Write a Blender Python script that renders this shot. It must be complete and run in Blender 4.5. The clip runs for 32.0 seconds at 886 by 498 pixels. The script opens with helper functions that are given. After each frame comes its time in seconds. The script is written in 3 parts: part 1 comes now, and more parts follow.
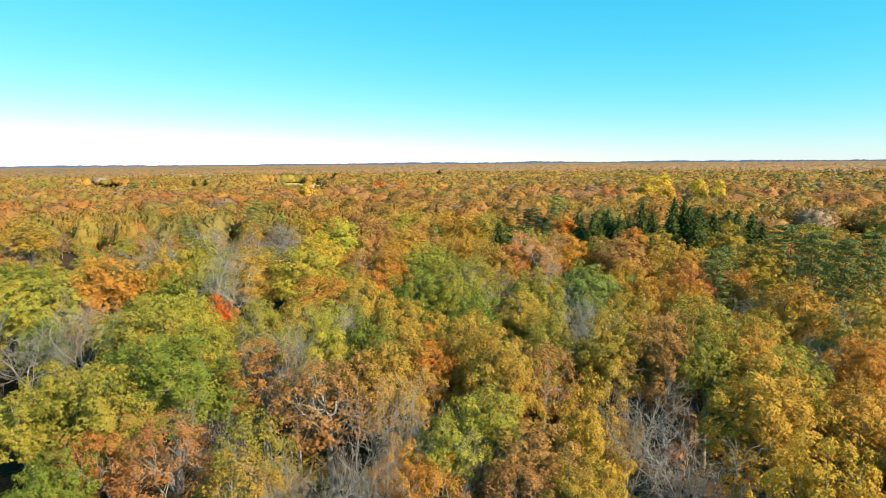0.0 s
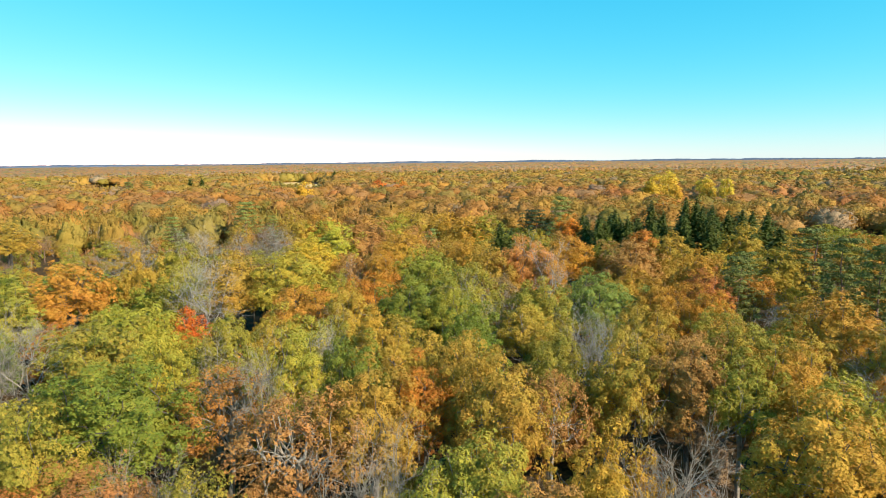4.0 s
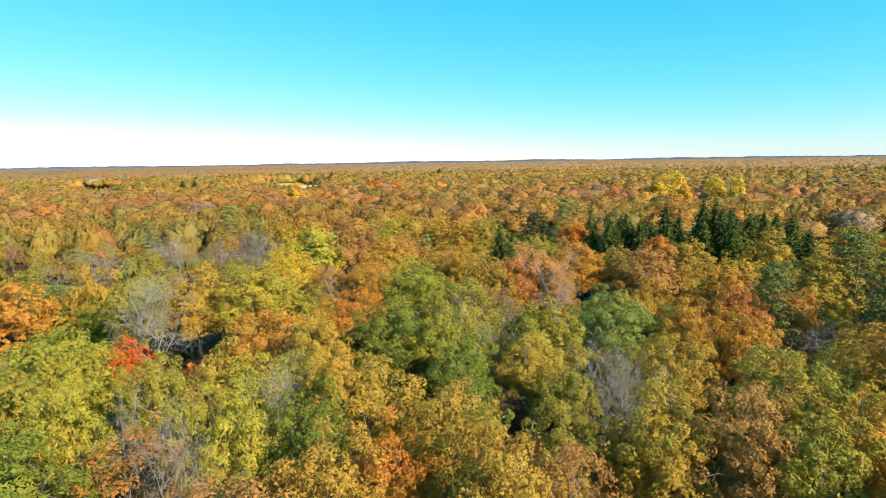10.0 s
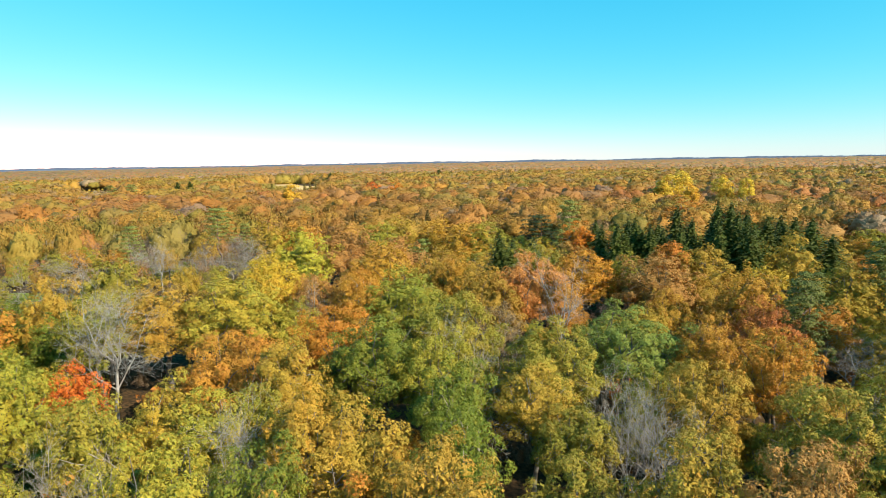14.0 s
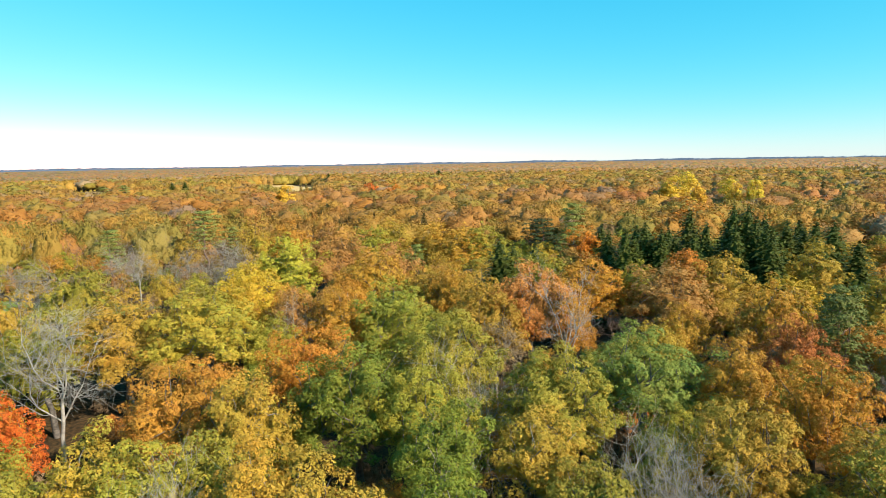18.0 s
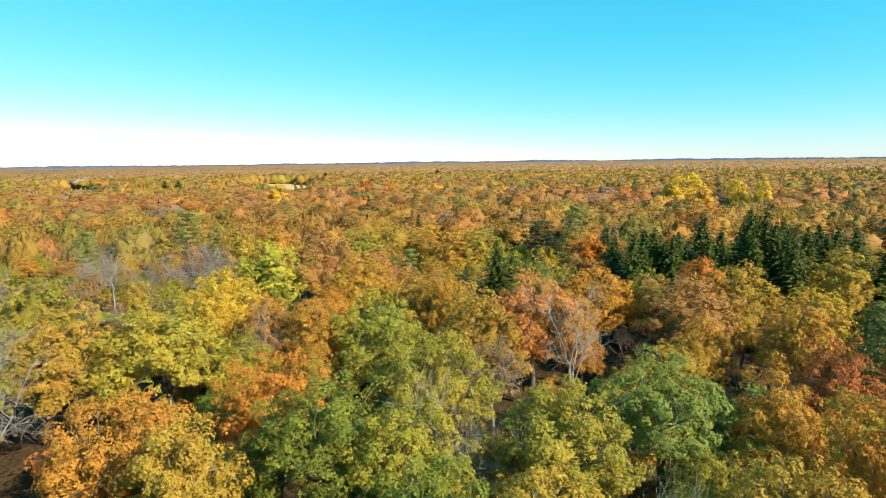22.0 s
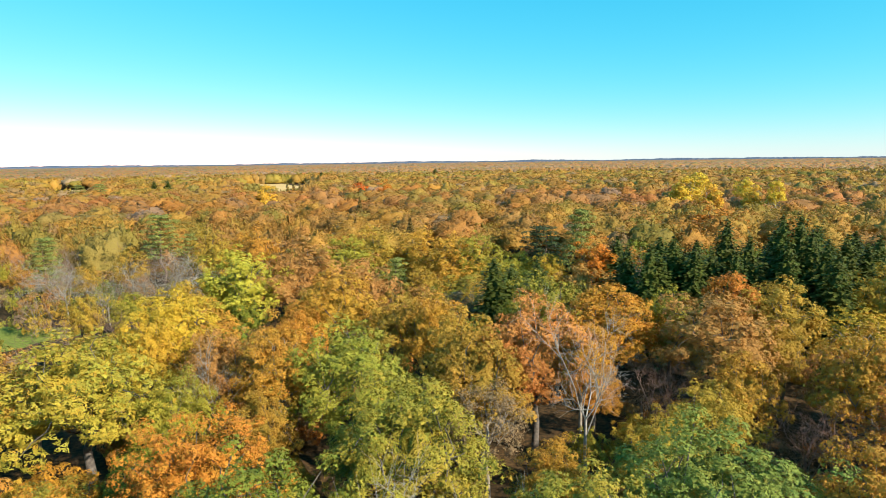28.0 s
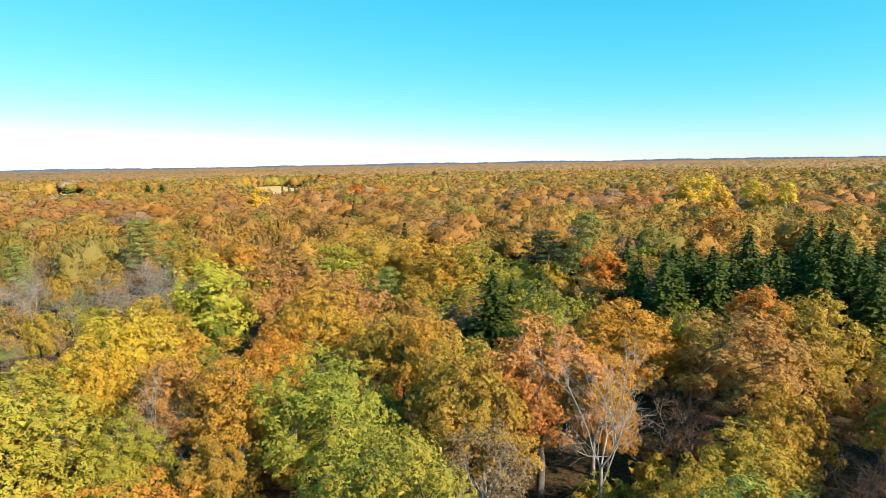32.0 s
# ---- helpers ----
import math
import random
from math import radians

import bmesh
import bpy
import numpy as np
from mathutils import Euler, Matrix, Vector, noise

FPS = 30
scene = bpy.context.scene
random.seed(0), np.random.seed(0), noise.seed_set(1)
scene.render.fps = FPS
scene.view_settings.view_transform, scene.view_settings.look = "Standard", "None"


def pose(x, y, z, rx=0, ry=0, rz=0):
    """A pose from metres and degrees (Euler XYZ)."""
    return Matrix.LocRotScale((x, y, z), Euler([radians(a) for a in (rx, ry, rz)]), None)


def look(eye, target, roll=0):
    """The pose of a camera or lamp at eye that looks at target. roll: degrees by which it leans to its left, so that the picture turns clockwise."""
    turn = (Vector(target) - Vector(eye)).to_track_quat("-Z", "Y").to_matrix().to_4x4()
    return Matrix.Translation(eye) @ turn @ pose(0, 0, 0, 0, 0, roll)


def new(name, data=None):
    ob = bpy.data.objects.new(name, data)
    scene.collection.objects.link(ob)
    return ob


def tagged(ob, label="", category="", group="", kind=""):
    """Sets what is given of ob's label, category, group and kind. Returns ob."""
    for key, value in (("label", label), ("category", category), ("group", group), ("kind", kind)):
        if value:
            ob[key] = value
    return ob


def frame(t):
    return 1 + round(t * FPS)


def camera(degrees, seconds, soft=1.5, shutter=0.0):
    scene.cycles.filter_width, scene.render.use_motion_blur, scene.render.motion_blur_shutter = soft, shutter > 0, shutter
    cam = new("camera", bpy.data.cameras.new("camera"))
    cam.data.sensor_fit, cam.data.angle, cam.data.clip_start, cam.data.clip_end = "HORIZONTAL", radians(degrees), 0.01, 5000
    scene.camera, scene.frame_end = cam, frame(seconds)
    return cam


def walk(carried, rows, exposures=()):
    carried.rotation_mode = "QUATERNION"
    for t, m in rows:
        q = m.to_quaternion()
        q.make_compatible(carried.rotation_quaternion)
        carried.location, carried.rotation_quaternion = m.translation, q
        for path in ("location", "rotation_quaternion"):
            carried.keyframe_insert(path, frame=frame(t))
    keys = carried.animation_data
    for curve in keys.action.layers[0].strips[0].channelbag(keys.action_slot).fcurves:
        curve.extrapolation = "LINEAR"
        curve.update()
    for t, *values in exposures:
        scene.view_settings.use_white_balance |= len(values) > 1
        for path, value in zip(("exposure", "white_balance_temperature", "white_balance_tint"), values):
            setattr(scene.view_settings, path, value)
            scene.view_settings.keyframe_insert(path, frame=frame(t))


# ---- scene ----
cam = camera(73.0, 32.0, soft=0.75)
PATH = [
    (0, (0.45, -8.4, 32.75), (-10.63, 91.60, 18.07), -0.5),
    (3.5, (0.45, -0.55, 32.69), (-10.85, 99.45, 17.80), -0.6),
    (8, (0.45, 9.55, 32.61), (-10.96, 109.55, 17.72), -0.8),
    (12, (0.45, 18.53, 32.53), (-11.05, 118.53, 17.59), -1.0),
    (16.5, (0.45, 28.63, 32.45), (-11.18, 128.63, 17.77), -1.0),
    (20.5, (0.45, 37.6, 32.38), (-11.13, 137.60, 17.59), -0.9),
    (24.5, (0.45, 46.58, 32.31), (-10.83, 146.58, 17.42), -0.5),
    (28.5, (0.45, 55.55, 32.24), (-10.83, 155.55, 17.35), -0.8),
    (32, (0.45, 63.41, 32.17), (-10.88, 163.41, 17.54), -1.0),
]
walk(cam, [(t, look(e, g, r)) for t, e, g, r in PATH])


# ---------------------------------------------------------------- world and sun
SUN_AZ, SUN_EL = radians(119), radians(32)      # azimuth clockwise from +y
world = bpy.data.worlds.new("sky_world")
scene.world = world
world.use_nodes = True
wt = world.node_tree
sky = wt.nodes.new("ShaderNodeTexSky")
sky.sky_type = "NISHITA"
sky.sun_disc = False
sky.sun_elevation, sky.sun_rotation = SUN_EL, SUN_AZ
sky.air_density, sky.dust_density, sky.ozone_density = 1.0, 0.05, 3.0
wt.nodes["Background"].inputs["Strength"].default_value = 0.0955
# a clear sky: deep cyan overhead, nearly white at the horizon
split, join = wt.nodes.new("ShaderNodeSeparateColor"), wt.nodes.new("ShaderNodeCombineColor")
wt.links.new(sky.outputs[0], split.inputs[0])
for channel, (gain, power) in enumerate(((0.150, 1.8), (1.92, 0.58), (3.45, 0.30))):
    p = wt.nodes.new("ShaderNodeMath")
    p.operation = "POWER"
    p.inputs[1].default_value = power
    g = wt.nodes.new("ShaderNodeMath")
    g.operation = "MULTIPLY"
    g.inputs[1].default_value = gain
    wt.links.new(split.outputs[channel], p.inputs[0])
    wt.links.new(p.outputs[0], g.inputs[0])
    wt.links.new(g.outputs[0], join.inputs[channel])
wt.links.new(join.outputs[0], wt.nodes["Background"].inputs["Color"])

sun = new("sun", bpy.data.lights.new("sun", "SUN"))
sun.data.energy, sun.data.angle, sun.data.color = 5.0, radians(0.55), (1.0, 0.915, 0.76)
to_sun = Vector((math.sin(SUN_AZ) * math.cos(SUN_EL), math.cos(SUN_AZ) * math.cos(SUN_EL), math.sin(SUN_EL)))
sun.matrix_world = look(to_sun * 300, (0, 0, 0))
scene.view_settings.exposure = 0.88

# ---------------------------------------------------------------- materials
def nodes_of(name):
    m = bpy.data.materials.new(name)
    m.use_nodes = True
    t = m.node_tree
    return m, t, t.nodes["Principled BSDF"]


def math_node(t, op, a, b):
    n = t.nodes.new("ShaderNodeMath")
    n.operation = op
    for s, v in zip(n.inputs, (a, b)):
        if isinstance(v, (int, float)):
            s.default_value = v
        else:
            t.links.new(v, s)
    return n.outputs[0]


def mix(t, fac, a, b, blend="MIX"):
    n = t.nodes.new("ShaderNodeMix")
    n.data_type, n.blend_type = "RGBA", blend
    for s, v in ((n.inputs[0], fac), (n.inputs[6], a), (n.inputs[7], b)):
        if hasattr(v, "is_output"):
            t.links.new(v, s)
        elif isinstance(v, (int, float)):
            s.default_value = v
        else:
            s.default_value = (*v, 1)
    return n.outputs[2]


def noise_node(t, scale, detail=2.0, coord="Object", rough=0.55):
    c = t.nodes.new("ShaderNodeTexCoord")
    n = t.nodes.new("ShaderNodeTexNoise")
    n.inputs["Scale"].default_value, n.inputs["Detail"].default_value, n.inputs["Roughness"].default_value = scale, detail, rough
    t.links.new(c.outputs[coord], n.inputs["Vector"])
    return n.outputs["Fac"]


def ramp(t, fac, lo, hi):
    n = t.nodes.new("ShaderNodeMapRange")
    n.inputs["From Min"].default_value, n.inputs["From Max"].default_value = lo, hi
    t.links.new(fac, n.inputs["Value"])
    return n.outputs["Result"]


def leaf_material(name, main, second, third, through_light=0.3, vary=0.6, patch=0.35, lobes=6.0, relief=4.0, deep=0.25):
    """Leaves: two colours in patches over the crown, single leaves of a third, every leaf and every tree a little different.
    lobes: leaves to the metre along a spray, whose outlines are cut out of it (0: a closed mass of leaves)."""
    m, t, p = nodes_of(name)
    geo = t.nodes.new("ShaderNodeNewGeometry")
    info = t.nodes.new("ShaderNodeObjectInfo")
    isl = geo.outputs["Random Per Island"]
    patches = ramp(t, math_node(t, "ADD", noise_node(t, patch, 3), math_node(t, "MULTIPLY", info.outputs["Random"], 0.12)), 0.44, 0.68)
    col = mix(t, patches, main, second)
    col = mix(t, ramp(t, isl, 1.0 - 0.47 * vary, 1.0), col, third)
    hsv = t.nodes.new("ShaderNodeHueSaturation")
    t.links.new(col, hsv.inputs["Color"])
    t.links.new(math_node(t, "ADD", math_node(t, "MULTIPLY", info.outputs["Random"], 0.03), 0.485), hsv.inputs["Hue"])
    again = math_node(t, "FRACT", math_node(t, "MULTIPLY", isl, 7.31), 0.0)
    t.links.new(math_node(t, "ADD", math_node(t, "MULTIPLY", again, vary), 0.98 - vary * 0.5), hsv.inputs["Value"])
    col = hsv.outputs["Color"]
    fine = ramp(t, noise_node(t, 5.5, 2), 0.36, 0.64)
    col = mix(t, math_node(t, "MULTIPLY", fine, vary * 0.6), col, third)
    bp = t.nodes.new("ShaderNodeBump")
    bp.inputs["Strength"].default_value, bp.inputs["Distance"].default_value = 0.6, deep
    t.links.new(noise_node(t, relief, 3), bp.inputs["Height"])
    t.links.new(bp.outputs[0], p.inputs["Normal"])
    t.links.new(col, p.inputs["Base Color"])
    p.inputs["Roughness"].default_value = 0.6
    p.inputs["Specular IOR Level"].default_value = 0.15
    out = t.nodes["Material Output"]
    tr = t.nodes.new("ShaderNodeBsdfTranslucent")
    t.links.new(col, tr.inputs["Color"])
    mx = t.nodes.new("ShaderNodeMixShader")
    mx.inputs[0].default_value = through_light
    t.links.new(p.outputs[0], mx.inputs[1])
    t.links.new(tr.outputs[0], mx.inputs[2])
    last = mx.outputs[0]
    if lobes:
        c = t.nodes.new("ShaderNodeTexCoord")
        vo = t.nodes.new("ShaderNodeTexVoronoi")
        vo.inputs["Scale"].default_value = lobes
        t.links.new(c.outputs["Object"], vo.inputs["Vector"])
        cut = t.nodes.new("ShaderNodeMixShader")
        clear = t.nodes.new("ShaderNodeBsdfTransparent")
        t.links.new(math_node(t, "LESS_THAN", vo.outputs["Distance"], 0.56), cut.inputs[0])
        t.links.new(clear.outputs[0], cut.inputs[1])
        t.links.new(last, cut.inputs[2])
        last = cut.outputs[0]
    t.links.new(last, out.inputs["Surface"])
    return m


def bark_material(name, dark, light, scale=3.0):
    m, t, p = nodes_of(name)
    f = ramp(t, noise_node(t, scale, 5), 0.35, 0.65)
    g = ramp(t, noise_node(t, scale * 9, 3), 0.3, 0.7)
    col = mix(t, f, dark, light)
    t.links.new(mix(t, math_node(t, "MULTIPLY", g, 0.4), col, dark), p.inputs["Base Color"])
    p.inputs["Roughness"].default_value = 0.85
    b = t.nodes.new("ShaderNodeBump")
    b.inputs["Strength"].default_value, b.inputs["Distance"].default_value = 0.5, 0.03
    t.links.new(g, b.inputs["Height"])
    t.links.new(b.outputs[0], p.inputs["Normal"])
    return m


def ground_material(name, a, b, c, big, small):
    m, t, p = nodes_of(name)
    f = ramp(t, noise_node(t, big, 4), 0.35, 0.65)
    g = ramp(t, noise_node(t, small, 4), 0.4, 0.62)
    col = mix(t, g, mix(t, f, a, b), c)
    t.links.new(col, p.inputs["Base Color"])
    p.inputs["Roughness"].default_value = 0.95
    p.inputs["Specular IOR Level"].default_value = 0.05
    bp = t.nodes.new("ShaderNodeBump")
    bp.inputs["Strength"].default_value, bp.inputs["Distance"].default_value = 0.6, 0.08
    t.links.new(noise_node(t, small * 3, 3), bp.inputs["Height"])
    t.links.new(bp.outputs[0], p.inputs["Normal"])
    return m


# main, second and stray colour of the leaves
TONES = {
    "green": ((0.125, 0.180, 0.022), (0.20, 0.24, 0.026), (0.30, 0.27, 0.03)),
    "fresh": ((0.16, 0.24, 0.045), (0.23, 0.28, 0.045), (0.32, 0.30, 0.045)),
    "leafy": ((0.24, 0.28, 0.032), (0.31, 0.31, 0.034), (0.38, 0.33, 0.04)),
    "olive": ((0.25, 0.26, 0.032), (0.36, 0.30, 0.035), (0.45, 0.31, 0.035)),
    "ochre": ((0.41, 0.29, 0.036), (0.48, 0.285, 0.036), (0.44, 0.30, 0.038)),
    "gold": ((0.54, 0.295, 0.034), (0.54, 0.255, 0.034), (0.47, 0.29, 0.036)),
    "yellow": ((0.60, 0.39, 0.032), (0.50, 0.36, 0.035), (0.62, 0.33, 0.032)),
    "turning": ((0.45, 0.33, 0.036), (0.33, 0.31, 0.038), (0.53, 0.31, 0.034)),
    "lime": ((0.50, 0.44, 0.045), (0.40, 0.39, 0.04), (0.58, 0.49, 0.05)),
    "bright": ((0.76, 0.51, 0.042), (0.72, 0.45, 0.05), (0.78, 0.56, 0.06)),
    "orange": ((0.58, 0.26, 0.028), (0.55, 0.21, 0.028), (0.54, 0.31, 0.035)),
    "salmon": ((0.60, 0.31, 0.06), (0.60, 0.27, 0.05), (0.54, 0.29, 0.06)),
    "bronze": ((0.43, 0.228, 0.060), (0.46, 0.210, 0.050), (0.38, 0.220, 0.065)),
    "rust": ((0.47, 0.175, 0.042), (0.52, 0.195, 0.036), (0.41, 0.17, 0.045)),
    "red": ((0.66, 0.135, 0.018), (0.66, 0.18, 0.022), (0.60, 0.23, 0.03)),
    "grey": ((0.33, 0.26, 0.20), (0.38, 0.30, 0.23), (0.28, 0.22, 0.18)),
    "brown": ((0.27, 0.185, 0.11), (0.33, 0.21, 0.11), (0.24, 0.17, 0.10)),
    "spruce": ((0.055, 0.072, 0.012), (0.075, 0.095, 0.015), (0.12, 0.135, 0.020)),
    "pine": ((0.19, 0.225, 0.050), (0.23, 0.255, 0.055), (0.28, 0.27, 0.055)),
    "needle": ((0.120, 0.142, 0.032), (0.150, 0.170, 0.036), (0.20, 0.20, 0.042)),
    "dark": ((0.038, 0.062, 0.020), (0.055, 0.080, 0.024), (0.075, 0.09, 0.03)),
}
TONES = {k: tuple((0.94 * r, 0.885 * g, 0.88 * b) for r, g, b in cc) for k, cc in TONES.items()}
NEEDLES = ("spruce", "pine", "needle", "dark")
LEAF = {k: leaf_material("leaves_" + k, *c, 0.10 if k in NEEDLES else 0.15, lobes=0.0 if k in NEEDLES else 9.5, vary=0.34) for k, c in TONES.items()}
MUTED_TONES = {k: tuple(tuple(0.40 * a + 0.41 * b for a, b in zip(c, (0.375, 0.202, 0.047))) for c in cc) for k, cc in TONES.items()}   # distance muting put into the colour: tones pulled to one mean and darkened
CALM = {k: leaf_material("muted_leaves_" + k, *c, 0.15, 0.18, 0.12, 3.2, 1.5, 0.3) for k, c in MUTED_TONES.items()}
CALM_HEART = {k: leaf_material("muted_leaf_mass_" + k, *c, 0.1, 0.34, 0.2, 0.0, 1.9, 0.7) for k, c in MUTED_TONES.items()}
BARK = bark_material("bark_oak", (0.07, 0.055, 0.045), (0.19, 0.16, 0.13))
PALE = bark_material("bark_pale", (0.22, 0.19, 0.16), (0.44, 0.39, 0.33), 1.6)
TWIG = bark_material("bark_grey", (0.20, 0.165, 0.125), (0.38, 0.32, 0.25), 2.0)
RUDDY = bark_material("bark_ruddy", (0.16, 0.085, 0.06), (0.30, 0.19, 0.14), 2.0)
LITTER = ground_material("leaf_litter", (0.070, 0.042, 0.020), (0.125, 0.072, 0.030), (0.038, 0.028, 0.016), 0.15, 2.0)
GRASS = ground_material("meadow_grass", (0.17, 0.20, 0.035), (0.21, 0.23, 0.045), (0.13, 0.16, 0.03), 0.08, 1.5)
STUBBLE = ground_material("stubble", (0.60, 0.38, 0.15), (0.65, 0.43, 0.18), (0.53, 0.33, 0.13), 0.03, 0.6)

# ---------------------------------------------------------------- mesh tools
def mesh_of(name, verts, faces, mats, index=None, smooth=False):
    """A mesh of triangles from arrays of corners and faces."""
    verts, faces = np.asarray(verts, dtype=np.float32), np.asarray(faces, dtype=np.int32)
    me = bpy.data.meshes.new(name)
    me.vertices.add(len(verts))
    me.loops.add(len(faces) * 3)
    me.polygons.add(len(faces))
    me.vertices.foreach_set("co", verts.ravel())
    me.loops.foreach_set("vertex_index", faces.ravel())
    me.polygons.foreach_set("loop_start", np.arange(len(faces), dtype=np.int32) * 3)
    for m in mats:
        me.materials.append(m)
    if index is not None:
        me.polygons.foreach_set("material_index", np.asarray(index, dtype=np.int32))
    me.polygons.foreach_set("use_smooth", np.full(len(faces), smooth))
    me.update(calc_edges=True)
    return me


def unit(v):
    return v / np.maximum(np.linalg.norm(v, axis=-1, keepdims=True), 1e-9)


def leaves(pos, nrm, size, rng, wide=0.36, tang=None, single=False):
    """Folded kite-shaped leaves or sprays of leaves: four corners and two faces each."""
    n = len(pos)
    size = np.broadcast_to(size, (n,))[:, None]
    t = unit(np.cross(nrm, rng.normal(size=(n, 3)))) if tang is None else unit(tang)
    b = unit(np.cross(nrm, t))
    v = np.stack([pos - t * size * 0.5, pos + b * size * wide + nrm * size * 0.14 - t * size * 0.08,
                  pos + t * size * 0.5 - nrm * size * 0.1, pos - b * size * wide + nrm * size * 0.10 - t * size * 0.04], axis=1).reshape(-1, 3)
    if single:                                  # for crowns that stay far off
        v = v.reshape(n, 4, 3)[:, (0, 1, 2)].reshape(-1, 3)
        return v, np.arange(n * 3).reshape(-1, 3)
    base = np.arange(n)[:, None] * 4
    f = np.concatenate([base + (0, 1, 2), base + (0, 2, 3)], axis=1).reshape(-1, 3)
    return v, f


def tube(points, radii, sides=5):
    """A tapered limb along points."""
    points = np.asarray(points, dtype=float)
    d = unit(np.gradient(points, axis=0))
    ref = np.where(np.abs(d[:, 2:3]) > 0.9, (1.0, 0.0, 0.0), (0.0, 0.0, 1.0))
    a = unit(np.cross(d, ref))
    b = np.cross(d, a)
    ang = np.arange(sides) * 2 * math.pi / sides
    ring = points[:, None] + np.asarray(radii)[:, None, None] * (a[:, None] * np.cos(ang)[None, :, None] + b[:, None] * np.sin(ang)[None, :, None])
    v = ring.reshape(-1, 3)
    f = []
    for i in range(len(points) - 1):
        for j in range(sides):
            p, q = i * sides + j, i * sides + (j + 1) % sides
            f += [(p, q, q + sides), (p, q + sides, p + sides)]
    return v, np.array(f)


def joined(pieces):
    vs, fs, at = [], [], 0
    for v, f in pieces:
        vs.append(v)
        fs.append(f + at)
        at += len(v)
    return np.concatenate(vs), np.concatenate(fs)


def bent(a, b, rng, k=5, wob=0.06, rise=0.0):
    """A wobbling line from a to b."""
    a, b = np.asarray(a, float), np.asarray(b, float)
    s = np.linspace(0, 1, k)[:, None]
    p = a + (b - a) * s
    p[:, 2:] += rise * np.sin(s * math.pi) * np.linalg.norm(b - a)
    p[1:-1] += rng.normal(size=(k - 2, 3)) * wob * np.linalg.norm(b - a)
    return p

# ---------------------------------------------------------------- trees, as sets of shared meshes
class Dome:
    """The outer shape of a crown: a dome with boughs that bulge from it."""

    def __init__(self, rng, r, z0, z1, boughs=13, swell=0.24):
        self.r, self.mid, self.hi, self.lo = r, z0 + (z1 - z0) * 0.38, (z1 - z0) * 0.62, (z1 - z0) * 0.45
        i = np.arange(boughs) + 0.5
        up = 1 - 1.45 * i / boughs + rng.normal(size=boughs) * 0.06
        az = i * 2.39996 + rng.normal(size=boughs) * 0.35
        fl = np.sqrt(np.maximum(0.05, 1 - up ** 2))
        self.b = unit(np.stack([np.cos(az) * fl, np.sin(az) * fl, up], axis=1))
        self.k = swell * rng.uniform(0.55, 1.25, boughs)
        self.ph = rng.uniform(0, 6.28, 2)
        self.wide = 0.62 / boughs ** 0.5

    def reach(self, u):
        az = np.arctan2(u[:, 1], u[:, 0])
        bulge = (self.k[None] * np.exp(-(1 - u @ self.b.T) / (self.wide * 0.55))).max(axis=1)
        return 0.84 + bulge + 0.06 * np.sin(2 * az + self.ph[0]) + 0.05 * np.sin(3 * az + self.ph[1])

    def at(self, u, k=1.0):
        d = u * (self.reach(u) * k)[:, None]
        return np.stack([d[:, 0] * self.r, d[:, 1] * self.r, self.mid + d[:, 2] * np.where(d[:, 2] > 0, self.hi, self.lo)], axis=1)

    def heart(self, rng, rings, k=0.62, rough=0.06):
        """The dense inner mass of leaves."""
        na = rings * 2
        az, el = np.meshgrid(np.arange(na) * 2 * math.pi / na, np.linspace(-0.35, 1.5, rings), indexing="ij")
        az = az + rng.normal(size=az.shape) * 0.4 / rings
        u = np.stack([np.cos(az) * np.cos(el), np.sin(az) * np.cos(el), np.sin(el)], axis=2).reshape(-1, 3)
        v = self.at(u, k * (1 + rough * rng.normal(size=len(u))))
        i, j = np.meshgrid(np.arange(na), np.arange(rings - 1), indexing="ij")
        p, q = (i * rings + j).ravel(), ((i + 1) % na * rings + j).ravel()
        return v, np.concatenate([np.stack([p, q, q + 1], 1), np.stack([p, q + 1, p + 1], 1)])


def crown_clumps(rng, dome, count, size, uneven=0.11):
    """Leafy clumps all over a dome: centres, radii and outward ways."""
    i = np.arange(count) + rng.uniform(0.1, 0.9, count)
    up = 1 - 1.5 * i / count
    az = i * 2.39996 + rng.normal(size=count) * 0.3
    fl = np.sqrt(np.maximum(0.0, 1 - up ** 2))
    u = unit(np.stack([np.cos(az) * fl, np.sin(az) * fl, up], axis=1))
    q = size * rng.uniform(0.55, 1.45, count)
    return dome.at(u, 0.92 + rng.normal(size=count) * uneven), q, unit(u + (0, 0, 0.15))


def crown_leaves(rng, c, q, o, count, size, up=0.28, squash=0.85, thin=0.0, jitter=0.22):
    """Leaves all over the clumps."""
    w = q ** 2
    own = rng.choice(len(c), size=count, p=w / w.sum())
    u = unit(rng.normal(size=(count, 3)) + o[own] * 0.6)
    pos = c[own] + u * (q[own] * (0.74 + 0.30 * rng.random(count) + thin * rng.normal(size=count) * 0.5))[:, None] * (1, 1, squash)
    nrm = unit(u * 1.0 + o[own] * 0.25 + rng.normal(size=u.shape) * jitter + (0, 0, up))
    return leaves(pos, nrm, size * rng.uniform(0.6, 1.35, count), rng, 0.8, single=True)


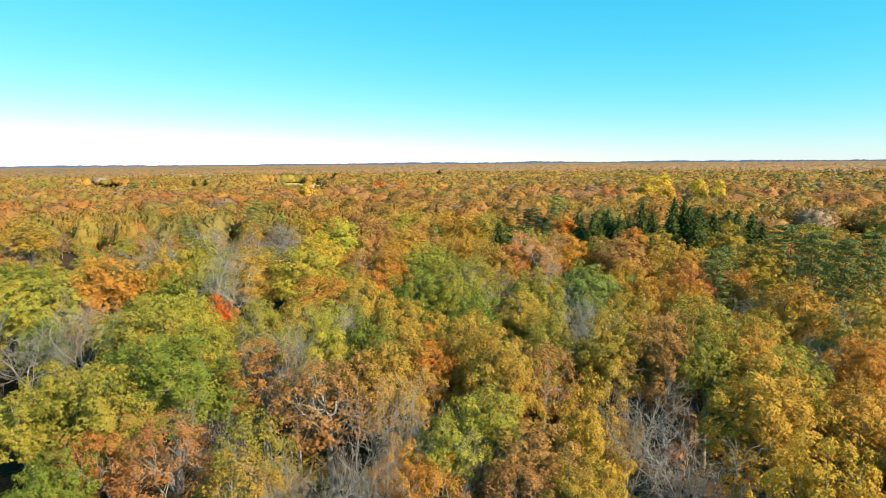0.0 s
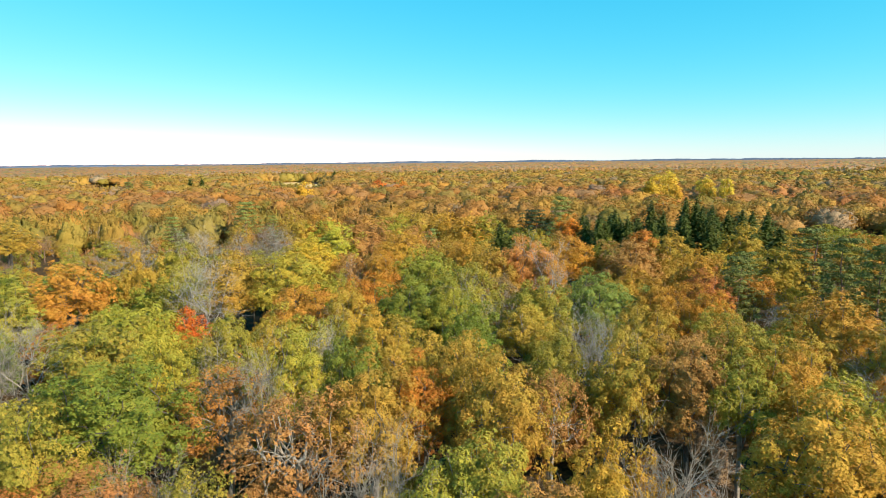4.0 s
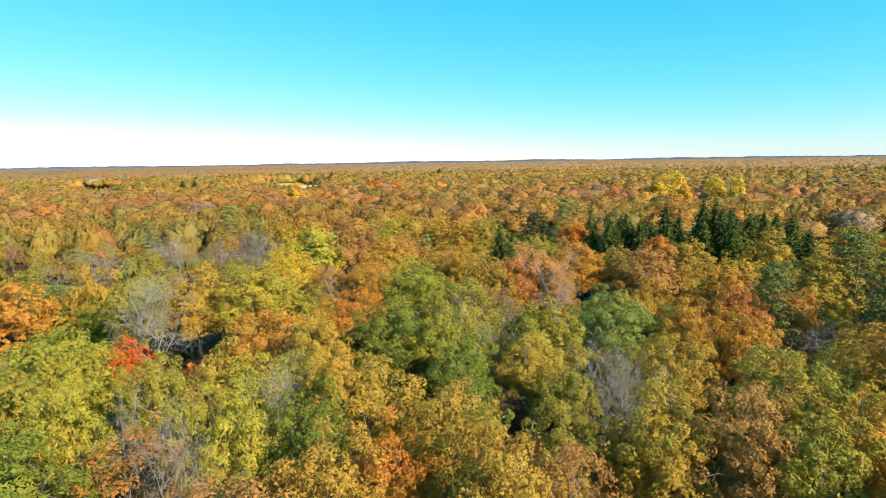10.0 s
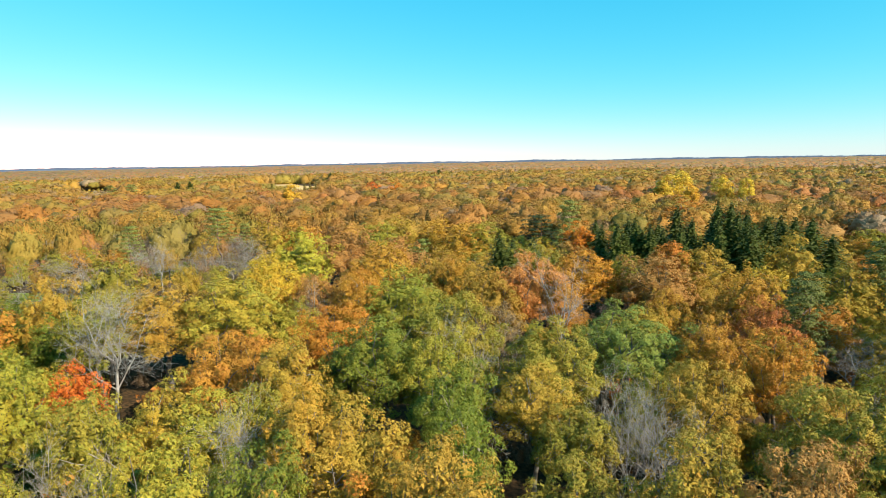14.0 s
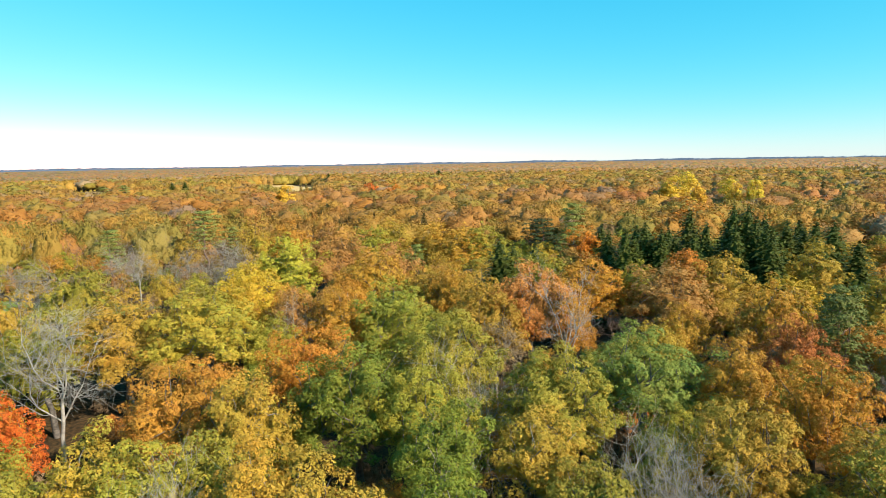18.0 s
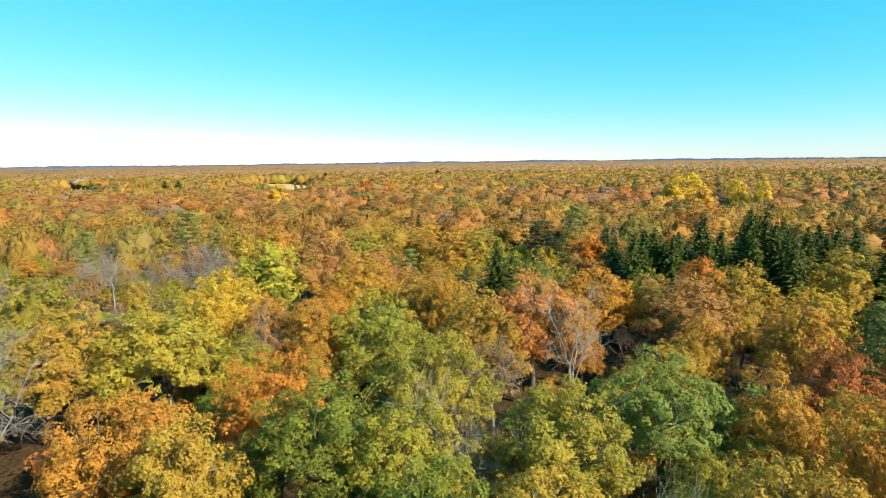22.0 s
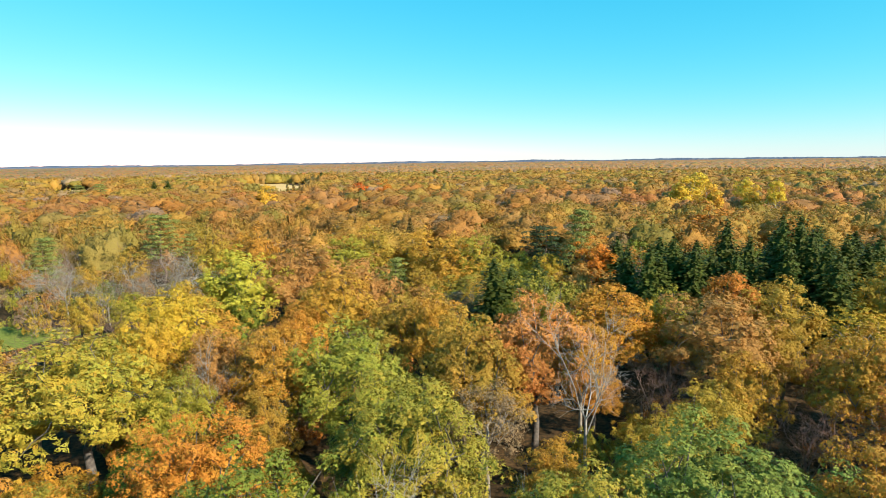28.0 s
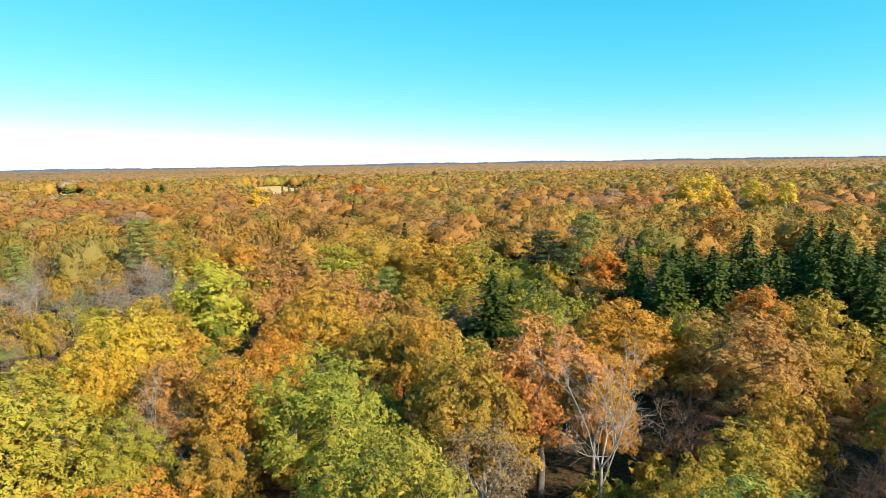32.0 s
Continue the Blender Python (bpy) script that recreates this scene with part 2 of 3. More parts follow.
def tree_wood(rng, c, z0, top, trunk_r, limbs=5, fine=True):
    """Trunk and limbs that carry the clumps c; each limb is one mesh."""
    fork = z0 + (top - z0) * 0.35
    tp = bent((0, 0, -0.3), (rng.normal() * 0.3, rng.normal() * 0.3, fork), rng, 6, 0.012)
    trunk = tube(tp, np.linspace(trunk_r * 1.15, trunk_r * 0.62, 6), 7)
    az = np.arctan2(c[:, 1], c[:, 0])
    out = []
    start = rng.uniform(0, 6.28)
    for i in range(limbs):
        mine = c[((az - start) % (2 * math.pi) // (2 * math.pi / limbs)).astype(int) == i]
        if not len(mine):
            mine = c[:1]
        root = tp[3 + i % 3] * (1, 1, 1)
        aim = mine.mean(axis=0) * (0.85, 0.85, 1.0)
        lp = bent(root, aim, rng, 6, 0.05, 0.06)
        pieces = [tube(lp, np.linspace(trunk_r * 0.5, trunk_r * 0.16, 6), 5)]
        for p in mine:
            k = rng.integers(2, 6)
            sp = bent(lp[k], p, rng, 4, 0.07, 0.05)
            pieces.append(tube(sp, np.linspace(trunk_r * 0.2, 0.025, 4), 4 if fine else 3))
        out.append(joined(pieces))
    return trunk, out


def broadleaf(name, seed, r, z0, top, clumps, clump_r, count, size, bark, limbs=5, thin=0.0, fine=True, rings=9):
    rng = np.random.default_rng(seed)
    dome = Dome(rng, r, z0, top)
    c, q, o = crown_clumps(rng, dome, clumps, clump_r)
    trunk, lb = tree_wood(rng, c[::max(1, clumps // 44)] * (0.93, 0.93, 0.97), z0, top, 0.055 * r + 0.05, limbs, fine)
    parts = [("trunk", mesh_of(name + "_trunk", *trunk, [bark], smooth=True), 0)]
    parts += [("limb", mesh_of(name + "_limb", *x, [bark], smooth=True), 0) for x in lb]
    green = [crown_leaves(rng, c, q, o, count, size, thin=thin)]
    if thin < 0.5:                              # and larger sprays deeper in
        green.append(dome.heart(rng, rings, 0.56, 0.14))
        green.append(crown_leaves(rng, (c[::2] - (0, 0, dome.mid)) * 0.62 + (0, 0, dome.mid), q[::2] * 1.3, o[::2], count // 9, size * 2.0))
    parts.append(("crown", mesh_of(name + "_crown", *joined(green), [LEAF["gold"]], None, True), 1))
    return dict(r=r, top=top, parts=parts)


def bare_tree(name, seed, height, spread, bark, levels=4, twigs=5, slim=1.0):
    """A leafless tree: each main limb with its branches and twigs is one mesh."""
    rng = np.random.default_rng(seed)
    fork = height * rng.uniform(0.36, 0.48)
    tp = bent((0, 0, -0.3), (rng.normal() * 0.2, rng.normal() * 0.2, fork), rng, 5, 0.015)
    tr = height * 0.016 * slim
    parts = [("trunk", mesh_of(name + "_trunk", *tube(tp, np.linspace(tr * 1.2, tr * 0.9, 5), 7), [bark], smooth=True), 0)]

    def grow(p, d, length, rad, level, pieces):
        k = (5, 4, 3, 2)[level]
        pts, q = [p], np.array(d, float)
        for _ in range(k - 1):
            q = unit(q + rng.normal(size=3) * 0.24 + (0, 0, 0.07))
            pts.append(pts[-1] + q * length / (k - 1))
        pieces.append(tube(pts, np.linspace(rad, rad * 0.45, k), (4, 3, 3, 3)[level]))
        if level + 1 >= levels:
            return
        for j in range(twigs + (1, 1, 2)[level]):
            i = 1 + int(rng.integers(0, k - 1))
            side = unit(np.cross(q, rng.normal(size=3)))
            e = unit(q * 0.7 + side * rng.uniform(0.6, 1.15) + (0, 0, 0.10))
            grow(pts[i], e, length * rng.uniform(0.45, 0.68) * (1.0, 1.0, 1.35)[level], rad * 0.52, level + 1, pieces)
        grow(pts[-1], unit(q + rng.normal(size=3) * 0.2), length * 0.6, rad * 0.45, level + 1, pieces)

    n = 5
    for i in range(n):
        a = i * 2 * math.pi / n + rng.uniform(-0.4, 0.4)
        out = 2.6 * spread / height * rng.uniform(0.6, 1.25)
        d = unit(np.array((math.cos(a) * out, math.sin(a) * out, 0.9)))
        pieces = []
        grow(tp[(4, 3, 4, 3, 4)[i]], d, height * rng.uniform(0.32, 0.44), tr * 0.50, 0, pieces)
        parts.append(("limb", mesh_of(name + "_limb", *joined(pieces), [bark], smooth=True), 0))
    return dict(r=spread, top=height, parts=parts)


def spruce(name, seed, height, r, step, per, size):
    """Whorls of drooping boughs down a straight stem, shorter towards the tip."""
    rng = np.random.default_rng(seed)
    tp = bent((0, 0, -0.3), (0, 0, height * 0.98), rng, 6, 0.002)
    parts = [("trunk", mesh_of(name + "_trunk", *tube(tp, np.linspace(0.22, 0.02, 6), 6), [BARK], smooth=True), 0)]
    pos, nrm, tang, siz = [], [], [], []
    z = height * 0.08
    while z < height:
        s = 1 - z / height
        reach = r * (s ** 0.58) * rng.uniform(0.85, 1.12) + 0.1
        k = max(4, int(per * (0.35 + 0.65 * s)))
        for a in np.arange(k) * 2 * math.pi / k + rng.uniform(0, 6.28):
            a += rng.uniform(-0.25, 0.25)
            ln = reach * rng.uniform(0.75, 1.15)
            d = np.array((math.cos(a), math.sin(a), 0))
            for f in np.arange(0.25, 1.05, max(0.16, size * 0.55 / max(ln, 0.3))):
                p = d * ln * f + (0, 0, z - 0.42 * ln * f ** 1.4 + 0.12 * ln * f ** 4)
                p = p + rng.normal(size=3) * 0.06
                pos.append(p)
                tang.append(d + (0, 0, -0.45) + rng.normal(size=3) * 0.25)
                nrm.append((d[0] * 0.35, d[1] * 0.35, 1) + rng.normal(size=3) * 0.35)
                siz.append(size * rng.uniform(0.75, 1.25) * (0.55 + 0.6 * s))
        z += step * (0.55 + 0.6 * s)
    v, f = leaves(np.array(pos), unit(np.array(nrm)), np.array(siz), rng, 0.42, np.array(tang))
    rings, na = 16, 11
    hv = []
    for i in range(rings):
        s = 1 - i / (rings - 0.5)
        for j in range(na):
            k = r * (s ** 0.58) * (0.40 if i % 2 else 0.58) * rng.uniform(0.8, 1.1)
            a = (j + rng.uniform(-0.3, 0.3)) * 2 * math.pi / na
            hv.append((math.cos(a) * k, math.sin(a) * k, height * (0.07 + 0.91 * (1 - s)) - (0.0 if i % 2 else 0.5 * s)))
    hf = []
    for i in range(rings - 1):
        for j in range(na):
            p, q = i * na + j, i * na + (j + 1) % na
            hf += [(p, q, q + na), (p, q + na, p + na)]
    v, f = joined([(v, f), (np.array(hv), np.array(hf))])
    parts.append(("crown", mesh_of(name + "_crown", v, f, [LEAF["spruce"]]), 1))
    return dict(r=r, top=height, parts=parts)


def pine(name, seed, height, r, count, size):
    """A bare lower stem and flat shelves of needles on side boughs."""
    rng = np.random.default_rng(seed)
    tp = bent((0, 0, -0.3), (rng.normal() * 0.4, rng.normal() * 0.4, height * 0.93), rng, 7, 0.008)
    parts = [("trunk", mesh_of(name + "_trunk", *tube(tp, np.linspace(0.24, 0.05, 7), 6), [RUDDY], smooth=True), 0)]
    c, q = [], []
    for z in np.arange(height * 0.4, height, height * 0.075):
        s = (z / height - 0.4) / 0.6
        reach = r * (1.0 - 0.6 * s ** 2.2) * rng.uniform(0.8, 1.1)
        for a in np.arange(5) * 1.257 + rng.uniform(0, 6.28):
            ln = reach * rng.uniform(0.5, 1.0)
            tip = np.array((math.cos(a) * ln, math.sin(a) * ln, z + 0.15 * ln))
            axis = np.array((0, 0, z - 0.1 * ln))
            for f in (0.55, 1.0):
                c.append(axis + (tip - axis) * f + rng.normal(size=3) * 0.12)
                q.append((0.19 + 0.07 * f) * r * rng.uniform(0.7, 1.05))
            if rng.random() < 0.7:
                parts.append(("limb", mesh_of(name + "_limb", *tube(bent(axis, tip, rng, 4, 0.05), np.linspace(0.06, 0.02, 4), 4), [RUDDY], smooth=True), 0))
    c = np.array(c)
    o = unit(c * (0.4, 0.4, 0) + (0, 0, 1.2))
    v, f = crown_leaves(rng, c, np.array(q), o, count, size, up=0.3, squash=0.5)
    parts.append(("crown", mesh_of(name + "_crown", v, f, [LEAF["pine"]]), 1))
    return dict(r=r, top=height, parts=parts)


def bush(name, seed, r, top, count, size, bark):
    rng = np.random.default_rng(seed)
    dome = Dome(rng, r, 0.2, top, 7)
    c, q, o = crown_clumps(rng, dome, 40, 0.2 * r)
    parts = []
    for k in range(5):
        parts.append(("stem", mesh_of(name + "_stem", *tube(bent((rng.normal() * 0.15, rng.normal() * 0.15, -0.1), c[k % len(c)], rng, 4, 0.06), np.linspace(0.06, 0.02, 4), 4), [bark], smooth=True), 0))
    parts.append(("crown", mesh_of(name + "_crown", *crown_leaves(rng, c, q, o, count, size), [LEAF["olive"]]), 1))
    return dict(r=r, top=top, parts=parts)


OAK_NEAR = [broadleaf("oak", 11 + i, 5.0, 5.6, 16.0, 175, 0.62, 14000, 0.25, BARK) for i in range(7)]
OAK_MID = [broadleaf("oak_mid", 31 + i, 5.0, 5.4, 16.0, 140, 0.74, 6000, 0.38, BARK, 4, fine=False) for i in range(6)]
OAK_FAR = [broadleaf("oak_far", 41 + i, 5.0, 5.0, 16.0, 100, 0.90, 3000, 0.55, BARK, 2, fine=False) for i in range(6)]
SLIM_NEAR = [broadleaf("young_oak", 131 + i, 3.4, 8.2, 16.0, 104, 0.56, 7000, 0.25, TWIG, 4) for i in range(6)]
SLIM_MID = [broadleaf("young_oak_mid", 141 + i, 3.4, 8.0, 16.0, 78, 0.66, 3000, 0.40, BARK, 3, fine=False) for i in range(4)]
THIN_NEAR = [broadleaf("thin_oak", 51 + i, 4.2, 7.0, 16.0, 150, 0.58, 6000, 0.26, TWIG, 6, 0.6) for i in range(5)]
THIN_MID = [broadleaf("thin_oak_mid", 61 + i, 4.2, 6.6, 16.0, 110, 0.72, 3600, 0.40, TWIG, 5, 0.6, False) for i in range(3)]
TALL = [broadleaf("tall", 71 + i, 4.0, 3.0, 20.0, 110, 0.85, 4200, 0.62, PALE, 3, 0.1, False) for i in range(3)]
BARE = [bare_tree("bare", 81 + i, 15.0, 5.0, PALE, 4, 4, 0.72) for i in range(4)]
BARE_SLIM = [bare_tree("bare_slim", 91 + i, 15.0, 3.6, TWIG, 4, 3, 0.8) for i in range(3)]
SPRUCE = [spruce("spruce", 101 + i, 20.0, 3.0, 0.44, 17, 0.62) for i in range(4)]
PINE = [pine("pine", 111 + i, 18.0, 3.8, 5200, 0.28) for i in range(3)]
BUSH = [bush("bush", 121 + i, 2.4, 3.6, 900, 0.3, TWIG) for i in range(3)]

TREES = []          # x, y, crown radius of everything planted


def plant(name, form, x, y, top, r, leaf, label, category="tree", group="autumn wood", bark=None):
    """One tree of its own: an Empty at its foot that carries trunk, limbs and crown."""
    rng = random.Random(round(x * 71 + y * 13 + top))
    root = tagged(new(name), label, category, group)
    sx, sz = r / form["r"], top / form["top"]
    root.matrix_world = pose(x, y, 0, 0, 0, rng.uniform(0, 360)) @ Matrix.Diagonal((sx, sx, sz, 1))
    for part_name, me, leafy in form["parts"]:
        ob = new(part_name, me)
        ob.parent = root
        pick = LEAF[leaf] if leafy else bark
        if pick:
            ob.material_slots[0].link = "OBJECT"
            ob.material_slots[0].material = pick
    TREES.append((x, y, r))
    return root


LOOK = {"green": "deep green", "fresh": "fresh green", "leafy": "yellowish green", "grey": "grey-brown withered", "olive": "olive-green turning yellow", "ochre": "olive-yellow", "gold": "golden-brown", "yellow": "bright yellow",
        "lime": "bright lime-yellow", "turning": "yellow and green", "bright": "clear yellow", "orange": "orange", "salmon": "salmon-orange", "bronze": "bronze-brown", "rust": "rust-brown", "red": "fiery red", "brown": "dull brown"}


def oak(leaf, x, y, top, r, thin=False):
    least = max(abs(x) / 0.74, y - 63)          # how near the camera comes, about
    full = OAK_NEAR if least < 46 else OAK_MID if least < 78 else OAK_FAR
    if r / top < 0.25:
        full = SLIM_NEAR if least < 60 else SLIM_MID
    form = random.Random(round(x * 37 + y * 91)).choice((THIN_NEAR if least < 60 else THIN_MID) if thin else full)
    words = "thinning " if thin else ""
    r = min(r, 2.2 + 0.6 * r)
    return plant("oak_tree", form, x, y, top, r, leaf, f"{words}oak with {LOOK[leaf]} autumn leaves in a rounded crown")


def bare(x, y, top, r, bark=None, label="leafless tree with pale grey spreading branches"):
    form = random.Random(round(x * 37 + y * 91)).choice(BARE if r > 3.0 else BARE_SLIM)
    return plant("bare_tree", form, x, y, top, r, None, label, bark=bark)


def fir(x, y, top, r):
    return plant("spruce_tree", SPRUCE[round(x + y) % 4], x, y, top, r * 1.3, "spruce", "dark green pointed spruce with drooping boughs", group="spruce stand")


def scots(x, y, top, r, leaf="pine"):
    return plant("pine_tree", PINE[round(x + y) % 3], x, y, top, r * 1.08, leaf, "blue-green pine with layered needle shelves and bare lower stem", group="pines in the wood")


def poplar(x, y, top, r, leaf="bright"):
    return plant("aspen_tree", TALL[round(x + y) % 3], x, y, top, r, leaf, "tall bright yellow aspen standing above the oaks", group="tall aspens")


def shrub(leaf, x, y, top, r):
    return plant("shrub", BUSH[round(x + y) % 3], x, y, top, r, leaf, f"low shrub with {LOOK[leaf]} leaves at the wood's edge", "shrub", "shrubs")


# ---------------------------------------------------------------- ground
def sheet(name, outline, z, mat, label, kind="structure"):
    bm = bmesh.new()
    bm.faces.new([bm.verts.new((x, y, z)) for x, y in outline])
    me = bpy.data.meshes.new(name)
    bm.to_mesh(me)
    bm.free()
    me.materials.append(mat)
    return tagged(new(name, me), label, name.replace("_", " "), kind=kind)


def oval(x, y, a, b, turn=0.0, n=40, wob=0.12, seed=1):
    rng = random.Random(seed)
    ph = [rng.uniform(0, 6.28) for _ in range(3)]
    out = []
    for i in range(n):
        t = i * 2 * math.pi / n
        k = 1 + wob * (math.sin(3 * t + ph[0]) + 0.6 * math.sin(5 * t + ph[1]) + 0.4 * math.sin(8 * t + ph[2]))
        u, v = math.cos(t) * a * k, math.sin(t) * b * k
        out.append((x + u * math.cos(turn) - v * math.sin(turn), y + u * math.sin(turn) + v * math.cos(turn)))
    return out


bm = bmesh.new()
bmesh.ops.create_grid(bm, x_segments=40, y_segments=40, size=4800)
me = bpy.data.meshes.new("ground")
bm.to_mesh(me)
bm.free()
me.materials.append(LITTER)
tagged(new("ground", me), "brown forest floor covered with fallen leaves", "ground", kind="structure")
sheet("meadow", oval(-117, 150, 33, 14, 0.1), 0.05, GRASS, "small green meadow between the trees")
sheet("stubble_field", oval(-262, 690, 66, 275, 0.372, seed=4), 0.05, STUBBLE, "pale harvested field beyond the wood")
sheet("far_field", oval(-450, 620, 55, 190, 0.70, seed=5), 0.05, STUBBLE, "narrow strip of pale dry field")
sheet("far_meadow", oval(662, 1306, 34, 16, 0.1, seed=6), 0.05, GRASS, "distant bright green clearing")

CLEAR = [(-119, 150, 34, 19), (31, 111, 6, 9), (-84, 145, 16, 14), (-69, 127, 8, 8), (-64, 118, 11, 8), (36, 127, 9, 6), (9, 129, 3, 4), (53, 124, 6, 9), (36, 97, 3, 4),
         (-172, 490, 22, 36), (-200, 560, 32, 48), (-240, 640, 52, 55), (-278, 730, 58, 60), (-316, 820, 60, 60), (-345, 895, 60, 50),
         (-340, 490, 40, 50), (-405, 570, 46, 55), (-470, 650, 52, 55), (-540, 730, 56, 55), (395, 800, 22, 60), (470, 930, 28, 80), (560, 1090, 32, 90), (640, 1250, 36, 90)]


def open_land(x, y, pad=0.0):
    return any(((x - a) / max(c + pad, 0.5)) ** 2 + ((y - b) / max(d + pad, 0.5)) ** 2 < 1 for a, b, c, d in CLEAR)


# ---------------------------------------------------------------- the trees that stand out, from near to far
oak("green", -29.4, 24.3, 10.5, 3.2)
oak("ochre", -17.9, 29.3, 12.5, 3.4, True)
bare(-13.4, 29.3, 13.5, 3.4, TWIG)
oak("green", -33.1, 29.5, 11.5, 3.2)
oak("yellow", 20.8, 29.6, 15, 3.9)
oak("ochre", 5.6, 30.7, 12.5, 3.2)
bare(-10.0, 30.9, 14.5, 3.4, TWIG)
oak("bronze", 1.7, 31.3, 11.5, 3.2, True)
bare(-1.5, 31.4, 12, 3.4, TWIG)
oak("rust", -5.1, 31.6, 11, 3.2, True)
bare(4.9, 31.8, 11, 3.4, TWIG)
oak("orange", -7.2, 33.3, 12, 3.2)
oak("rust", -33.0, 33.4, 11.5, 3.2, True)
oak("olive", -19.2, 33.4, 14, 3.2, True)
oak("bronze", -26.4, 33.5, 13, 3.8, True)
oak("bronze", 2.2, 34.5, 13, 3.2)
oak("olive", -3.9, 35.8, 13.5, 3.2)
bare(13.6, 36.2, 13.5, 4.0)
bare(-8.3, 36.2, 15.5, 3.4, TWIG)
bare(-24.0, 36.4, 13, 3.4, TWIG)
shrub("olive", 15.5, 34.9, 5, 2.0)
bare(10.4, 37.2, 14.5, 2.6)
oak("olive", -41.9, 37.1, 13, 3.2)
oak("gold", 6.9, 38.0, 15, 3.8)
oak("bronze", -33.2, 38.3, 11, 3.2)
oak("olive", -0.9, 38.3, 14.5, 3.2)
oak("olive", -35.4, 38.7, 15, 4.5)
oak("gold", 28.8, 40.8, 15, 3.2)
oak("olive", -42.2, 41.6, 14, 3.2)
oak("gold", 22.1, 41.8, 16.2, 5.7)
oak("bronze", -15.8, 42.7, 15, 4.9, True)
oak("green", -32.4, 44.6, 16.2, 7.0)
bare(-20.7, 47.4, 15.5, 3.4, TWIG)
oak("ochre", -11.2, 48.4, 15.5, 5.1)
oak("ochre", -0.4, 48.8, 16.2, 4.6)
oak("olive", 26.9, 49.0, 15.5, 3.2)
oak("rust", -25.2, 49.8, 14, 4.5, True)
oak("bronze", 4.4, 50.8, 14.5, 3.2, True)
oak("orange", -7.1, 51.7, 14.5, 3.2)
oak("turning", -20.2, 53.2, 16.2, 4.4)
oak("turning", -33.6, 53.8, 16.0, 4.0)
oak("green", -14.6, 54.6, 15.8, 4.0)
oak("olive", 21.4, 54.5, 15, 3.2)
oak("ochre", -3.8, 55.0, 16.2, 4.4)
oak("orange", 37.2, 55.8, 15, 3.8)
oak("gold", 25.6, 56.4, 15.5, 4.3)
oak("bronze", 17.5, 56.7, 16.2, 4.4)
bare(-28.6, 57.0, 14.5, 4.5, TWIG)
oak("olive", -43.0, 57.4, 16.2, 5.7)
bare(-59.8, 57.8, 14, 5.1, TWIG)
oak("turning", 11.7, 58.0, 16.2, 4.5)
bare(-54.1, 59.7, 14, 5.7, TWIG)
oak("olive", 4.6, 58.7, 13.8, 3.9)
bare(-19.2, 61.4, 14, 3.4)
oak("olive", -30.6, 61.4, 16.2, 3.2)
oak("ochre", 29.3, 62.0, 15, 3.4)
oak("ochre", -11.9, 62.6, 16.2, 5.3)
oak("gold", -14.9, 62.8, 16.2, 3.2)
oak("green", -3.2, 63.0, 15, 3.2)
bare(37.5, 64.0, 14, 4.9)
oak("turning", -22.8, 64.5, 15, 3.6)
oak("turning", -26.7, 65.0, 15.5, 3.4)
oak("olive", 23.7, 65.2, 16.0, 4.9)
oak("ochre", 42.9, 66.5, 16.2, 5.2)
oak("olive", -46.1, 68.7, 16.2, 5.6)
oak("olive", -20.6, 68.8, 14, 3.2)
bare(10.1, 68.8, 15, 3.4)
bare(12.2, 69.1, 14.5, 3.4)
oak("olive", 5.7, 69.2, 13, 3.2)
oak("green", -4.6, 73.0, 15, 3.4)
oak("ochre", 25.7, 73.3, 14, 3.2)
oak("ochre", 2.3, 73.6, 14.5, 3.4)
oak("ochre", -20.5, 75.1, 16.2, 3.4)
oak("olive", -74.1, 75.7, 16.2, 8.5)
oak("ochre", 17.3, 76.3, 15.0, 4.6)
oak("gold", 39.8, 76.4, 16.2, 6.0)
oak("red", -44.0, 76.5, 12.3, 3.4)
oak("olive", -40.6, 71.2, 10.8, 3.4)
oak("gold", -28.3, 79.6, 16.2, 5.5)
oak("olive", -7.0, 80.6, 15.6, 4.6)
oak("green", -13.6, 82.2, 16.2, 6.2)
oak("orange", 26.0, 82.5, 15.6, 4.2)
bare(-3.1, 82.5, 15.8, 4.4)
oak("olive", 4.2, 83.9, 16, 5.9)
bare(30.4, 84.2, 11, 3.4)
oak("olive", -54.5, 95.0, 15.5, 5.6)
bare(-47.3, 87.4, 16.5, 5.8)
oak("gold", 22.1, 89.9, 14.8, 4.2)
oak("orange", -20.7, 90.3, 15.2, 5.2)
oak("gold", -74.0, 92.5, 16.2, 7.2)
oak("fresh", 13.6, 91.6, 15.6, 7.0)
scots(55.4, 94.8, 19, 4.1, "needle")
oak("olive", -7.0, 95.9, 16.2, 6.4)
oak("ochre", -48.4, 100.5, 16.2, 7.2)
scots(37.5, 102.0, 16.2, 3.6, "needle")
oak("ochre", -66.0, 101.2, 16.2, 4.4)
oak("rust", 32.6, 101.4, 14, 4.3)
bare(43.5, 102.0, 9, 5.4)
scots(54.9, 103.6, 19, 4.0, "needle")
scots(64.4, 104.0, 19, 4.0, "needle")
oak("turning", -38.8, 102.8, 17.2, 8.0)
oak("gold", 41.6, 104.8, 13, 3.2)
oak("brown", -1.5, 106.8, 12, 3.4, True)
bare(7.9, 109.4, 16.2, 2.9, PALE)
oak("gold", -22.7, 110.1, 16.2, 3.6)
oak("leafy", -15.7, 110.6, 16.2, 6.9)
scots(42.4, 111.7, 15.5, 3.6, "needle")
bare(-28.8, 109.4, 14, 3.4)
oak("bronze", -30.1, 112.1, 14.5, 3.8)
oak("ochre", -2.5, 112.7, 15, 5.2)
